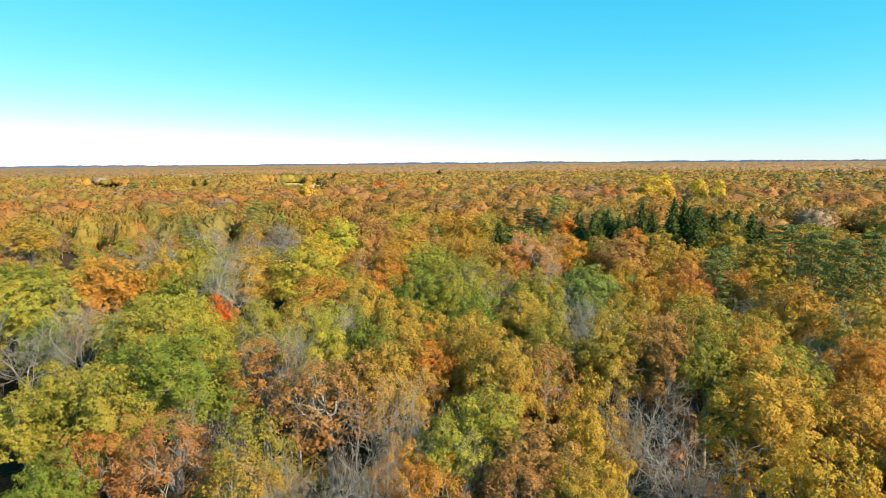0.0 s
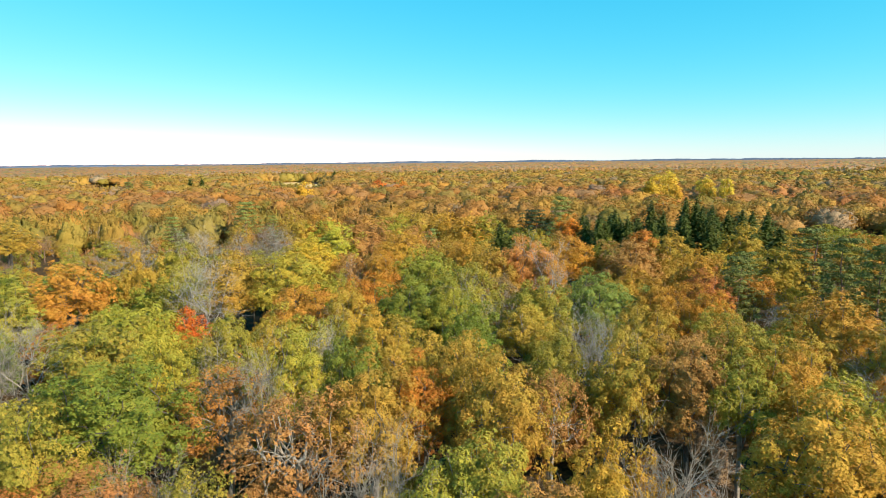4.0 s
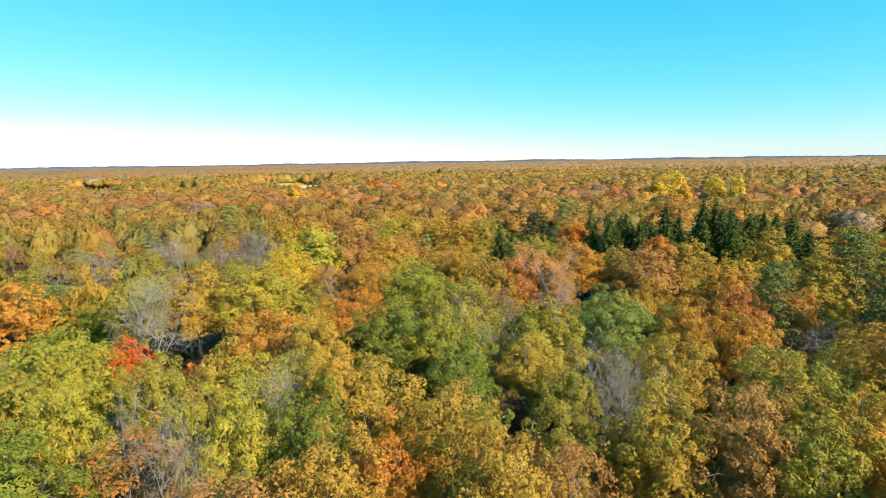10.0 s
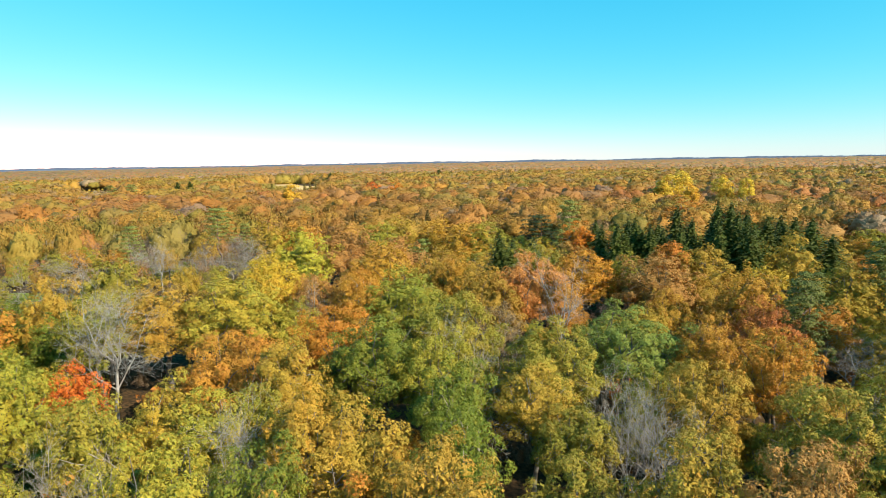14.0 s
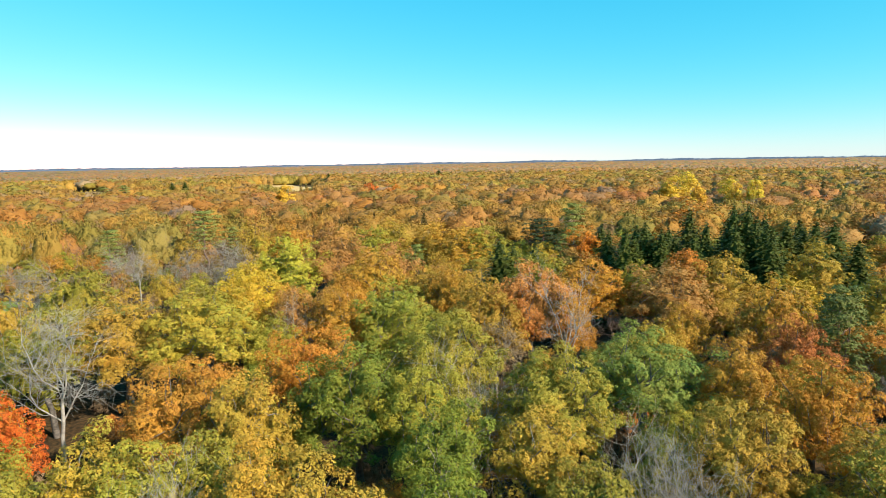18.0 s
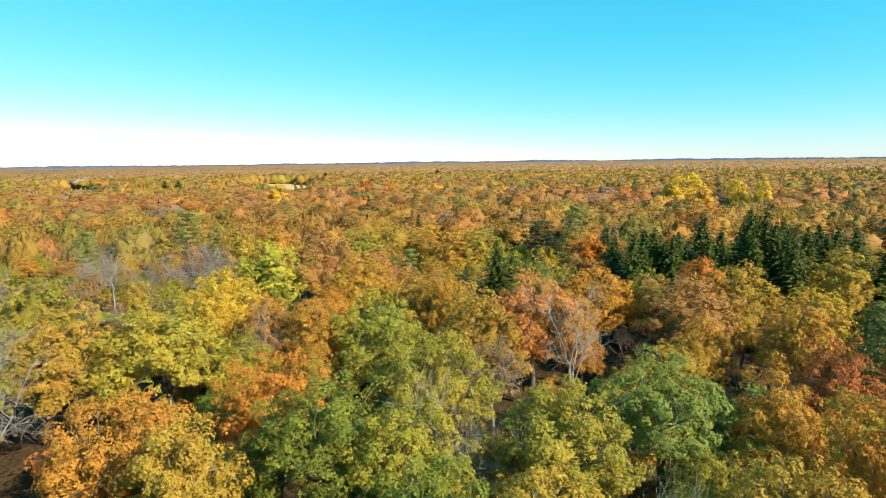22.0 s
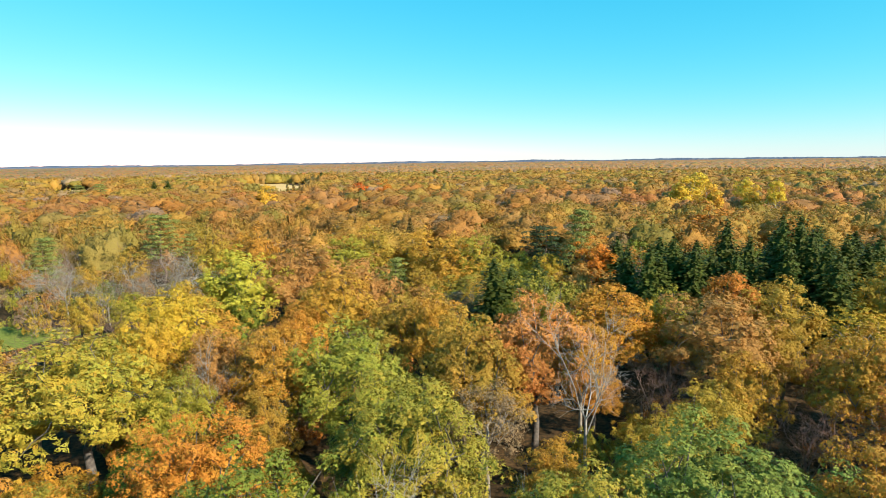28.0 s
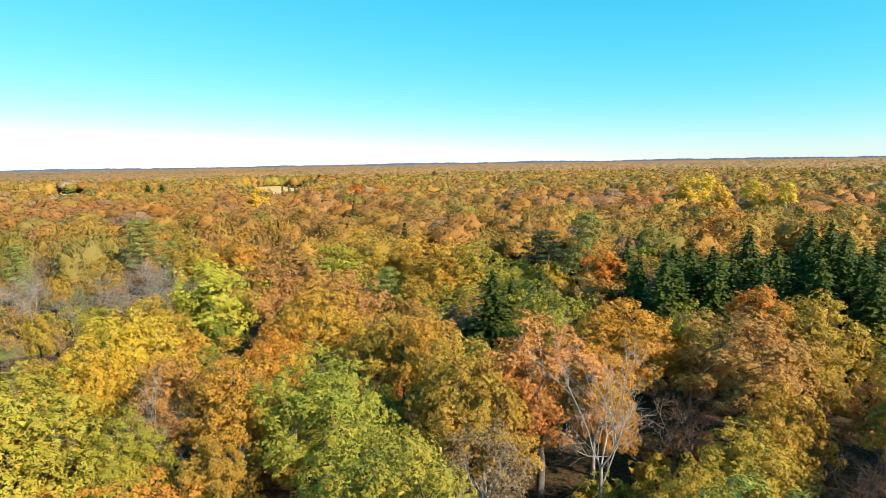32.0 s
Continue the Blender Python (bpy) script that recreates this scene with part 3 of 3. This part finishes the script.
oak("gold", 35.1, 113.7, 16.2, 4.9)
oak("bronze", -26.1, 115.3, 14, 3.8)
oak("orange", 8.2, 116.0, 15.5, 3.2)
oak("ochre", -4.4, 116.5, 16.2, 4.7)
oak("gold", -32.5, 116.7, 14, 4.7)
oak("yellow", -41.3, 116.8, 15.5, 4.0)
scots(56.0, 117.2, 19, 5.0, "needle")
oak("salmon", 3.2, 117.4, 17.5, 6.5)
oak("ochre", 51.3, 118.2, 16, 6.0)
oak("olive", -71.2, 121.6, 16.2, 5.4)
oak("yellow", -43.1, 125.5, 16.7, 6.2)
oak("orange", -26.4, 125.8, 13, 3.6)
bare(-84.3, 127.2, 14, 9.2, TWIG)
oak("bronze", 25.2, 127.7, 16.0, 8.2)
oak("gold", -9.1, 128.1, 16.2, 4.4)
oak("ochre", -14.3, 131.3, 15, 4.8)
oak("orange", 13.6, 132.7, 16.2, 7.5)
oak("ochre", 34.8, 135.2, 16.2, 6.2)
oak("olive", 22.2, 136.1, 14.5, 3.9)
oak("orange", 30.3, 136.2, 16.8, 3.8)
oak("olive", 5.4, 137.4, 16.2, 5.5)
oak("gold", -24.7, 138.4, 16.2, 6.8)
oak("ochre", 52.9, 141.8, 17, 5.2)
fir(45.8, 141.8, 19, 4.0)
oak("ochre", -52.8, 146.1, 13, 3.9)
fir(-2.0, 146.2, 17, 4.6)
fir(46.9, 147.0, 20, 3.8)
fir(41.4, 147.0, 20, 3.8)
fir(34.3, 147.6, 18, 3.8)
fir(0.8, 148.0, 16, 3.8)
fir(28.7, 148.6, 19, 4.0)
fir(22.0, 148.7, 19, 4.4)
fir(23.6, 148.7, 17, 3.8)
fir(31.5, 149.9, 18, 3.8)
oak("bronze", -23.5, 150.4, 16.2, 5.5)
fir(46.6, 150.9, 21, 4.0)
fir(27.7, 151.0, 17, 3.8)
fir(37.6, 151.5, 20, 4.2)
fir(5.0, 151.6, 16, 3.8)
fir(26.2, 151.6, 20, 4.2)
oak("lime", -45.8, 151.7, 17.3, 8.1)
fir(46.2, 154.3, 23, 4.2)
fir(43.6, 154.5, 23, 4.2)
oak("bronze", -38.7, 155.2, 16.2, 5.3)
fir(35.9, 156.7, 22, 4.8)
scots(15.6, 185.0, 20.8, 4.2)
fir(44.3, 158.9, 20, 4.0)
fir(50.5, 153.0, 18.5, 4.4)
fir(54.5, 156.5, 19.5, 4.6)
fir(58.5, 158.0, 18, 4.4)
fir(62.0, 161.0, 19, 4.6)
fir(52.0, 161.0, 20.5, 4.6)
fir(67.0, 164.0, 18.5, 4.6)
shrub("ochre", -90.5, 160.5, 6, 3.4)
oak("bronze", 13.2, 163.6, 13.5, 5.2)
oak("ochre", -150.0, 163.3, 15, 9.1)
bare(-85.5, 160.0, 14, 4.3)
shrub("yellow", -82.5, 166.3, 6, 3.2)
scots(-21.8, 168.8, 13, 3.1)
oak("bronze", -40.0, 168.9, 16.2, 9.4)
oak("rust", 23.4, 171.5, 15, 5.9, True)
bare(-69.9, 172.8, 12, 8.2, TWIG)
bare(-72.5, 170.5, 10.5, 6.5, TWIG)
bare(-67.0, 171.0, 11, 6.0, TWIG)
oak("red", 16.2, 167.0, 17.0, 4.0)
oak("olive", -33.2, 174.2, 16.2, 6.4)
oak("ochre", -83.2, 177.0, 14, 3.6, True)
oak("gold", -12.1, 180.3, 16.2, 7.3)
oak("olive", -7.2, 181.8, 16.2, 6.5)
scots(-108.6, 182.9, 15, 3.7)
oak("ochre", -68.9, 187.3, 16.2, 5.6)
oak("gold", -20.6, 191.2, 16.2, 7.2)
oak("ochre", -31.9, 191.4, 16.2, 6.4)
oak("gold", -60.8, 192.2, 16.2, 6.6)
scots(8.1, 197.0, 16, 5.6, "dark")
scots(-81.3, 198.9, 14, 2.7)
scots(-94.5, 207.9, 18, 5.8)
oak("orange", 59.4, 234.6, 17, 12.0)
poplar(73.9, 285.4, 23, 5.0)
poplar(102.0, 298.0, 23.6, 3.6)
poplar(95.2, 303.0, 21, 4.3)
poplar(74.4, 320.5, 24, 6.4)
poplar(100.8, 326.0, 23, 5.3)
poplar(-116.0, 331.3, 22, 5.2)
poplar(85.7, 340.8, 25, 5.6)
oak("red", -76.7, 415.7, 18.5, 6.5)
oak("red", -93.7, 425.5, 19, 6.8)
fir(-283, 508, 19, 6)
fir(-276, 516, 19, 6)
fir(-269, 532, 17, 6)
scots(-271, 427, 19, 6)
scots(-296, 440, 18, 6)
fir(-102, 880, 21, 8)
fir(-232, 781, 20, 8)
bare(87.5, 411, 16, 9)
bare(94.6, 283, 15, 6)
oak("ochre", 19.3, 110.0, 11.5, 4.0)
oak("gold", 24.5, 116.5, 12, 3.6)
oak("ochre", 13.6, 105.0, 10.5, 3.4)
oak("olive", 12.0, 77.5, 11.5, 3.2)
oak("olive", -31.0, 106.0, 12.5, 3.8)
oak("ochre", -22.3, 104.6, 11.5, 3.2)
oak("olive", 15.5, 84.0, 10.5, 3.4)
oak("green", -42.8, 145.7, 10, 3.6)
oak("olive", -48.3, 146.2, 9.5, 3.2)
shrub("brown", 15.5, 119, 2.4, 2.4)
shrub("rust", 18.5, 123.5, 2.7, 2.4)
shrub("brown", 17, 127, 3.0, 2.4)
shrub("bronze", 20.5, 129, 2.4, 2.4)
shrub("brown", 29, 107, 2.7, 2.4)
shrub("rust", 33, 110.5, 3.0, 2.4)
shrub("brown", 30.5, 115, 2.4, 2.4)
shrub("bronze", 34.5, 118, 2.7, 2.4)
shrub("brown", 27.5, 118.5, 3.0, 2.4)
bare(16.5, 121, 7.5, 2.6, RUDDY, "leafless brown sapling on the shaded forest floor")
bare(19.5, 126, 8, 2.6, RUDDY, "leafless brown sapling on the shaded forest floor")
bare(31.5, 108.5, 8.5, 2.6, RUDDY, "leafless brown sapling on the shaded forest floor")
bare(32.5, 114, 7.5, 2.6, RUDDY, "leafless brown sapling on the shaded forest floor")
bare(29.0, 112.0, 8, 2.6, RUDDY, "leafless brown sapling on the shaded forest floor")
oak("bronze", 36.5, 122.0, 11, 3.4)
oak("ochre", 33.5, 128.5, 11.5, 3.6)
oak("brown", -8.0, 149.0, 11, 4.2)
oak("bronze", -13.5, 146.5, 12, 4.0)
shrub("brown", -4.5, 142.0, 5, 3)

# ---------------------------------------------------------------- the trees between them
def filler():
    rng = random.Random(5)
    made = tries = 0
    kinds = ["gold"] * 4 + ["ochre"] * 5 + ["olive"] * 5 + ["green"] * 2 + ["yellow"] + ["green"] + ["orange"]
    while made < 225 and tries < 22000:
        tries += 1
        y = rng.uniform(14, 205)
        half = (y + 14) * 0.80 + 6
        x = rng.uniform(-half, half) - y * 0.11
        if open_land(x, y, 2) or (x < -58 and y > 128) or (y < 60 and rng.random() < 0.6):
            continue
        r = rng.uniform(2.6, 4.2) if y < 130 else rng.uniform(3.4, 5.4)
        if any((x - a) ** 2 + (y - b) ** 2 < ((0.86 if y < 60 else 0.70) * (r + c)) ** 2 for a, b, c in TREES):
            continue
        top = rng.uniform(6.0, 9.0) if y < 60 else rng.uniform(8.0, 11.5) if y < 130 else rng.uniform(9.0, 13.0)
        oak(rng.choice(kinds[9 if x < 0 and y < 110 else 0:]), round(x, 1), round(y, 1), top, r, rng.random() < 0.12)
        made += 1


def spruce_stand():
    rng = random.Random(21)
    made = tries = 0
    while made < 24 and tries < 3000:
        tries += 1
        x, y = rng.uniform(20, 64), rng.uniform(148, 172)
        if any((x - a) ** 2 + (y - b) ** 2 < (3.9 if c < 5.4 else 0.75 * (3 + c)) ** 2 for a, b, c in TREES):
            continue
        made += 1
        fir(round(x, 1), round(y, 1), rng.uniform(15.5, 19.5), rng.uniform(4.2, 5.4))


spruce_stand()
filler()


def scrub():
    """Low bushes, saplings and bare stems round the meadow."""
    rng = random.Random(12)
    made = 0
    while made < 200:
        x, y = rng.uniform(-175, -58), rng.uniform(132, 226)
        if open_land(x, y, -6) or any((x - a) ** 2 + (y - b) ** 2 < (0.42 * (2.5 + c)) ** 2 for a, b, c in TREES):
            continue
        made += 1
        k = rng.random()
        if k < 0.78:
            shrub(rng.choice(("brown", "olive", "olive", "ochre", "leafy", "bronze")), round(x, 1), round(y, 1), rng.uniform(3, 6.5), rng.uniform(2.2, 3.6))
        elif k < 0.90:
            bare(round(x, 1), round(y, 1), rng.uniform(7, 11), rng.uniform(2.8, 4), rng.choice((TWIG, RUDDY)), label="leafless grey sapling at the meadow's edge")
        else:
            oak(rng.choice(("gold", "ochre", "olive")), round(x, 1), round(y, 1), rng.uniform(8, 11), rng.uniform(2.6, 3.6))


scrub()

# ---------------------------------------------------------------- far woods
def small_tree(rng, count, size, r, z0, top, rings, mass=0.74, rough=0.13):
    """A light crown for the far woods: clumps of leaf sprays over a bulging dome; the third array marks the closed mass."""
    dome = Dome(rng, r, z0, top, 12, 0.26)
    c, q, o = crown_clumps(rng, dome, min(70, max(14, count // 6)), 0.20 * r, 0.045)
    h = dome.heart(rng, rings, mass, rough)
    v, f = joined([h, crown_leaves(rng, c, q, o, count, size, up=0.1, jitter=0.16)])
    return v, f, np.arange(len(f)) < len(h[1])


def small_fir(rng, count, size, r, top):
    s = rng.random(count) ** 0.7
    a = rng.uniform(0, 6.28, count)
    rad = r * s * rng.uniform(0.75, 1.05, count)
    p = np.stack([np.cos(a) * rad, np.sin(a) * rad, top * (1 - s * 0.92)], axis=1)
    n = unit(np.stack([np.cos(a) * 0.6, np.sin(a) * 0.6, np.full(count, 0.7)], axis=1) + rng.normal(size=(count, 3)) * 0.3)
    v, f = leaves(p, n, size * rng.uniform(0.7, 1.3, count), rng, 0.42)
    return v, f, np.ones(len(f), bool)


FAR_KINDS = ["gold", "orange", "bronze", "ochre", "olive", "rust", "green", "yellow", "brown", "pine", "dark", "salmon", "grey"]
FAR_SHARE = np.array([0.23, 0.08, 0.18, 0.17, 0.14, 0.10, 0.045, 0.012, 0.03, 0.03, 0.006, 0.015, 0.035])


def woods(name, seed, near, far, spacing, count, size, rings, label):
    """All trees of a ring of forest, joined; each tree takes one of the muted leaf colours."""
    rng = np.random.default_rng(seed)
    forms = [small_tree(rng, count, size, 5.5, 7.0, 15.6, rings, *((0.76, 0.12) if near < 200 else (0.90, 0.07))) for _ in range(8)]
    firs = [small_fir(rng, count, size, 3.0, 18.0) for _ in range(3)]
    vs, fs, ms, at = [], [], [], 0
    cell = spacing
    xs = np.arange(-far, far, cell)
    for gy in np.arange(0, far + 60, cell * 0.87):
        for gx in xs:
            x, yy = gx + rng.uniform(-0.42, 0.42) * cell, gy + rng.uniform(-0.42, 0.42) * cell
            d = math.hypot(x, yy - 40)
            ang = math.degrees(math.atan2(x, yy + 15)) + 6.3
            if d < near or d >= far or abs(ang) > 43 or open_land(x, yy, 3):
                continue
            if yy < 210 and any((x - a) ** 2 + (yy - b) ** 2 < (0.75 * (4.6 + c)) ** 2 for a, b, c in TREES):
                continue
            if yy < 205 and -0.75 * (yy + 20) < x < 0.55 * (yy + 30) and d < 190:
                continue
            tone = 1.8 * noise.noise((x * 0.02, yy * 0.02, 3.1))
            share = FAR_SHARE * np.array([1, 1 + 2.0 * max(0, tone), 1 + max(0, tone), 1 - 0.6 * tone, 1 - 1.2 * tone, 1 + tone, 1, 1 - tone, 1 - tone, 1 - 1.5 * tone, 1, 1, 1 - 1.2 * tone])
            share = np.maximum(share, 0.002)
            k = int(rng.choice(len(share), p=share / share.sum()))
            conif = FAR_KINDS[k] in ("dark",)
            v, f, mass = (firs if conif else forms)[int(rng.integers(0, 3 if conif else 8))]
            t, s = rng.uniform(0, 6.28), rng.uniform(0.74, 1.22) * cell / 8.4
            h = rng.uniform(0.80, 1.10)
            c, sn = math.cos(t) * s, math.sin(t) * s
            z = v[:, 2] * h
            if open_land(x, yy, 16):                    # at a wood's edge the boughs hang to the ground
                z = (v[:, 2] - 8.6) * 2.1 * h
            elif near >= 400:
                z = (v[:, 2] - 5.5) * 1.45 * h
            elif x < -55 and yy < 250:
                z = (v[:, 2] - 8.4) * 1.9 * h
            w = np.stack([v[:, 0] * c - v[:, 1] * sn + x, v[:, 0] * sn + v[:, 1] * c + yy, z], axis=1)
            for dx, dy in ((0, 0), (0.5, 0.3), (0.1, 0.55))[:3 if open_land(x, yy, 16) else 1]:
                vs.append(w + (dx * cell, dy * cell, 0))
                fs.append(f + at)
                ms.append(np.where(mass, k + len(FAR_KINDS), k))
                at += len(v)
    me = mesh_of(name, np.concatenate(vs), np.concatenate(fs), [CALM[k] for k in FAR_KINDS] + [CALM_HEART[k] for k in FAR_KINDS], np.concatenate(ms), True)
    return tagged(new(name, me), label, "woods", kind="stuff")


def undergrowth():
    """Saplings and brush on the forest floor between the trunks."""
    rng = np.random.default_rng(17)
    forms = [small_tree(rng, 120, 0.5, 1.7, 0.2, 3.6, 5)[:2] for _ in range(5)]
    kinds = ["brown", "bronze", "olive", "ochre", "rust"]
    vs, fs, ms, at = [], [], [], 0
    for _ in range(420):
        y = rng.uniform(14, 150)
        x = rng.uniform(-1, 1) * (12 + 0.62 * y) - 0.1 * y
        if open_land(x, y, 0) and rng.random() < 0.8:
            continue
        v, f = forms[int(rng.integers(0, 5))]
        k, sc = rng.uniform(0, 6.28), rng.uniform(0.6, 1.5)
        c, sn = math.cos(k) * sc, math.sin(k) * sc
        vs.append(np.stack([v[:, 0] * c - v[:, 1] * sn + x, v[:, 0] * sn + v[:, 1] * c + y, v[:, 2] * sc], axis=1))
        fs.append(f + at)
        ms.append(np.full(len(f), rng.choice(5, p=(0.4, 0.2, 0.2, 0.1, 0.1))))
        at += len(v)
    me = mesh_of("undergrowth", np.concatenate(vs), np.concatenate(fs), [LEAF[k] for k in kinds], np.concatenate(ms))
    return tagged(new("undergrowth", me), "brown and olive brush on the forest floor", "undergrowth", kind="stuff")


undergrowth()


def side_woods():
    """Unseen wood added beside and behind the flight, to cast shade into the view."""
    rng = np.random.default_rng(23)
    forms = [small_tree(rng, 460, 0.62, 5.0, 4.8, 15.5, 8) for _ in range(6)]
    kinds = ["gold", "ochre", "olive", "bronze", "rust", "green"]
    vs, fs, ms, at = [], [], [], 0
    for gy in np.arange(-62, 112, 8.2):
        for gx in np.arange(-112, 112, 8.2):
            x, y = gx + rng.uniform(-2.8, 2.8), gy + rng.uniform(-2.8, 2.8)
            turn = math.degrees(math.atan2(x - 0.45, y + 8.4)) + 6.3
            if (abs(turn) < 41 and y > 12) or any((x - a) ** 2 + (y - b) ** 2 < (0.72 * (4.4 + c)) ** 2 for a, b, c in TREES):
                continue
            v, f, mass = forms[int(rng.integers(0, 6))]
            k, sc, h = rng.uniform(0, 6.28), rng.uniform(0.75, 1.1), rng.uniform(0.75, 1.05)
            c, sn = math.cos(k) * sc, math.sin(k) * sc
            vs.append(np.stack([v[:, 0] * c - v[:, 1] * sn + x, v[:, 0] * sn + v[:, 1] * c + y, v[:, 2] * h], axis=1))
            fs.append(f + at)
            hue = int(rng.integers(0, 6))
            ms.append(np.where(mass, hue + 6, hue))
            at += len(v)
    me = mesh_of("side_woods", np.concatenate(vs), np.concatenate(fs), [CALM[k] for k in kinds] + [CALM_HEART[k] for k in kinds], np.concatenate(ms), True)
    return tagged(new("side_woods", me), "autumn oak wood added out of view at the sides", "woods", kind="stuff")


side_woods()
woods("far_woods", 7, 150, 265, 10.8, 1100, 0.60, 10, "mixed autumn woods in gold, orange and green")
woods("woods_beyond", 6, 265, 400, 12.6, 560, 0.85, 8, "autumn woods of bronze and olive crowns farther off")
woods("farther_woods", 8, 400, 690, 14.5, 190, 1.25, 8, "distant autumn woods beyond the oaks")
woods("farthest_woods", 10, 690, 1120, 17.0, 60, 1.9, 7, "distant autumn woods reaching towards the horizon")


def canopy():
    """The treetops beyond, as one lumpy sheet out to the horizon."""
    rng = np.random.default_rng(9)
    na, nr = 420, 130
    ang = np.radians(np.linspace(-50, 38, na))
    rad = 1040 * (4300 / 1040) ** np.linspace(0, 1, nr)
    a, r = np.meshgrid(ang, rad, indexing="ij")
    a = a + rng.normal(size=a.shape) * 0.0012
    z = 12 + rng.uniform(0, 1, a.shape) ** 1.5 * 5
    z[:, 0] = 0
    v = np.stack([np.sin(a) * r, np.cos(a) * r, z], axis=2).reshape(-1, 3)
    i = (np.arange(na - 1)[:, None] * nr + np.arange(nr - 1)[None, :]).ravel()
    f = np.concatenate([np.stack([i, i + nr, i + nr + 1], 1), np.stack([i, i + nr + 1, i + 1], 1)])
    kinds = ["bronze", "gold", "rust", "brown", "pine", "dark", "grey"]
    share = np.array([0.20, 0.08, 0.12, 0.20, 0.12, 0.10, 0.18])
    px, py = v[i, 0], v[i, 1]
    lean = np.array([noise.noise((x * 0.006, y * 0.006, 7.7)) for x, y in zip(px, py)]) * 0.45 + rng.uniform(0, 1, len(i)) * 0.55 + 0.22
    k = np.searchsorted(np.cumsum(share), np.clip(lean, 0, 0.999))
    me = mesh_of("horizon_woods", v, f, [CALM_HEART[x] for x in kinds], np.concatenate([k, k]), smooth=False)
    return tagged(new("horizon_woods", me), "far autumn treetops reaching to the horizon", "woods", kind="stuff")


canopy()


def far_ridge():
    """The last rise of conifer forest along the horizon, painted haze-blue, with an uneven top."""
    m, t, p = nodes_of("hazed_forest")
    # the blue-grey of distance haze is put into the base colour
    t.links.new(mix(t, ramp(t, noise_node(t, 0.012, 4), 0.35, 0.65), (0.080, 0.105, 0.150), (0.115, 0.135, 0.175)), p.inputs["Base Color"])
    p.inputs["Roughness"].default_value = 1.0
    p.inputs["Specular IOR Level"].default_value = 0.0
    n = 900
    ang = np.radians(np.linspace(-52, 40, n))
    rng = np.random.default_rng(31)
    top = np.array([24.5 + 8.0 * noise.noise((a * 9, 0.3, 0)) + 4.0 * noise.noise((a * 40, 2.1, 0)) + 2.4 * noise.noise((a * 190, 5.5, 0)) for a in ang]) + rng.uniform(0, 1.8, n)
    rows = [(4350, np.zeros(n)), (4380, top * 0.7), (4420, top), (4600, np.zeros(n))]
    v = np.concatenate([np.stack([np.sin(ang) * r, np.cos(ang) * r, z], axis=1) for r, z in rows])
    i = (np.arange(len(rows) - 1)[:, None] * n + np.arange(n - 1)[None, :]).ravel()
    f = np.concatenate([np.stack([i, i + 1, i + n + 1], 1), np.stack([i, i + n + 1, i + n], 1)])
    return tagged(new("backdrop", mesh_of("backdrop", v, f, [m])), "forested rise on the horizon with painted blue-grey haze", "backdrop", kind="structure")


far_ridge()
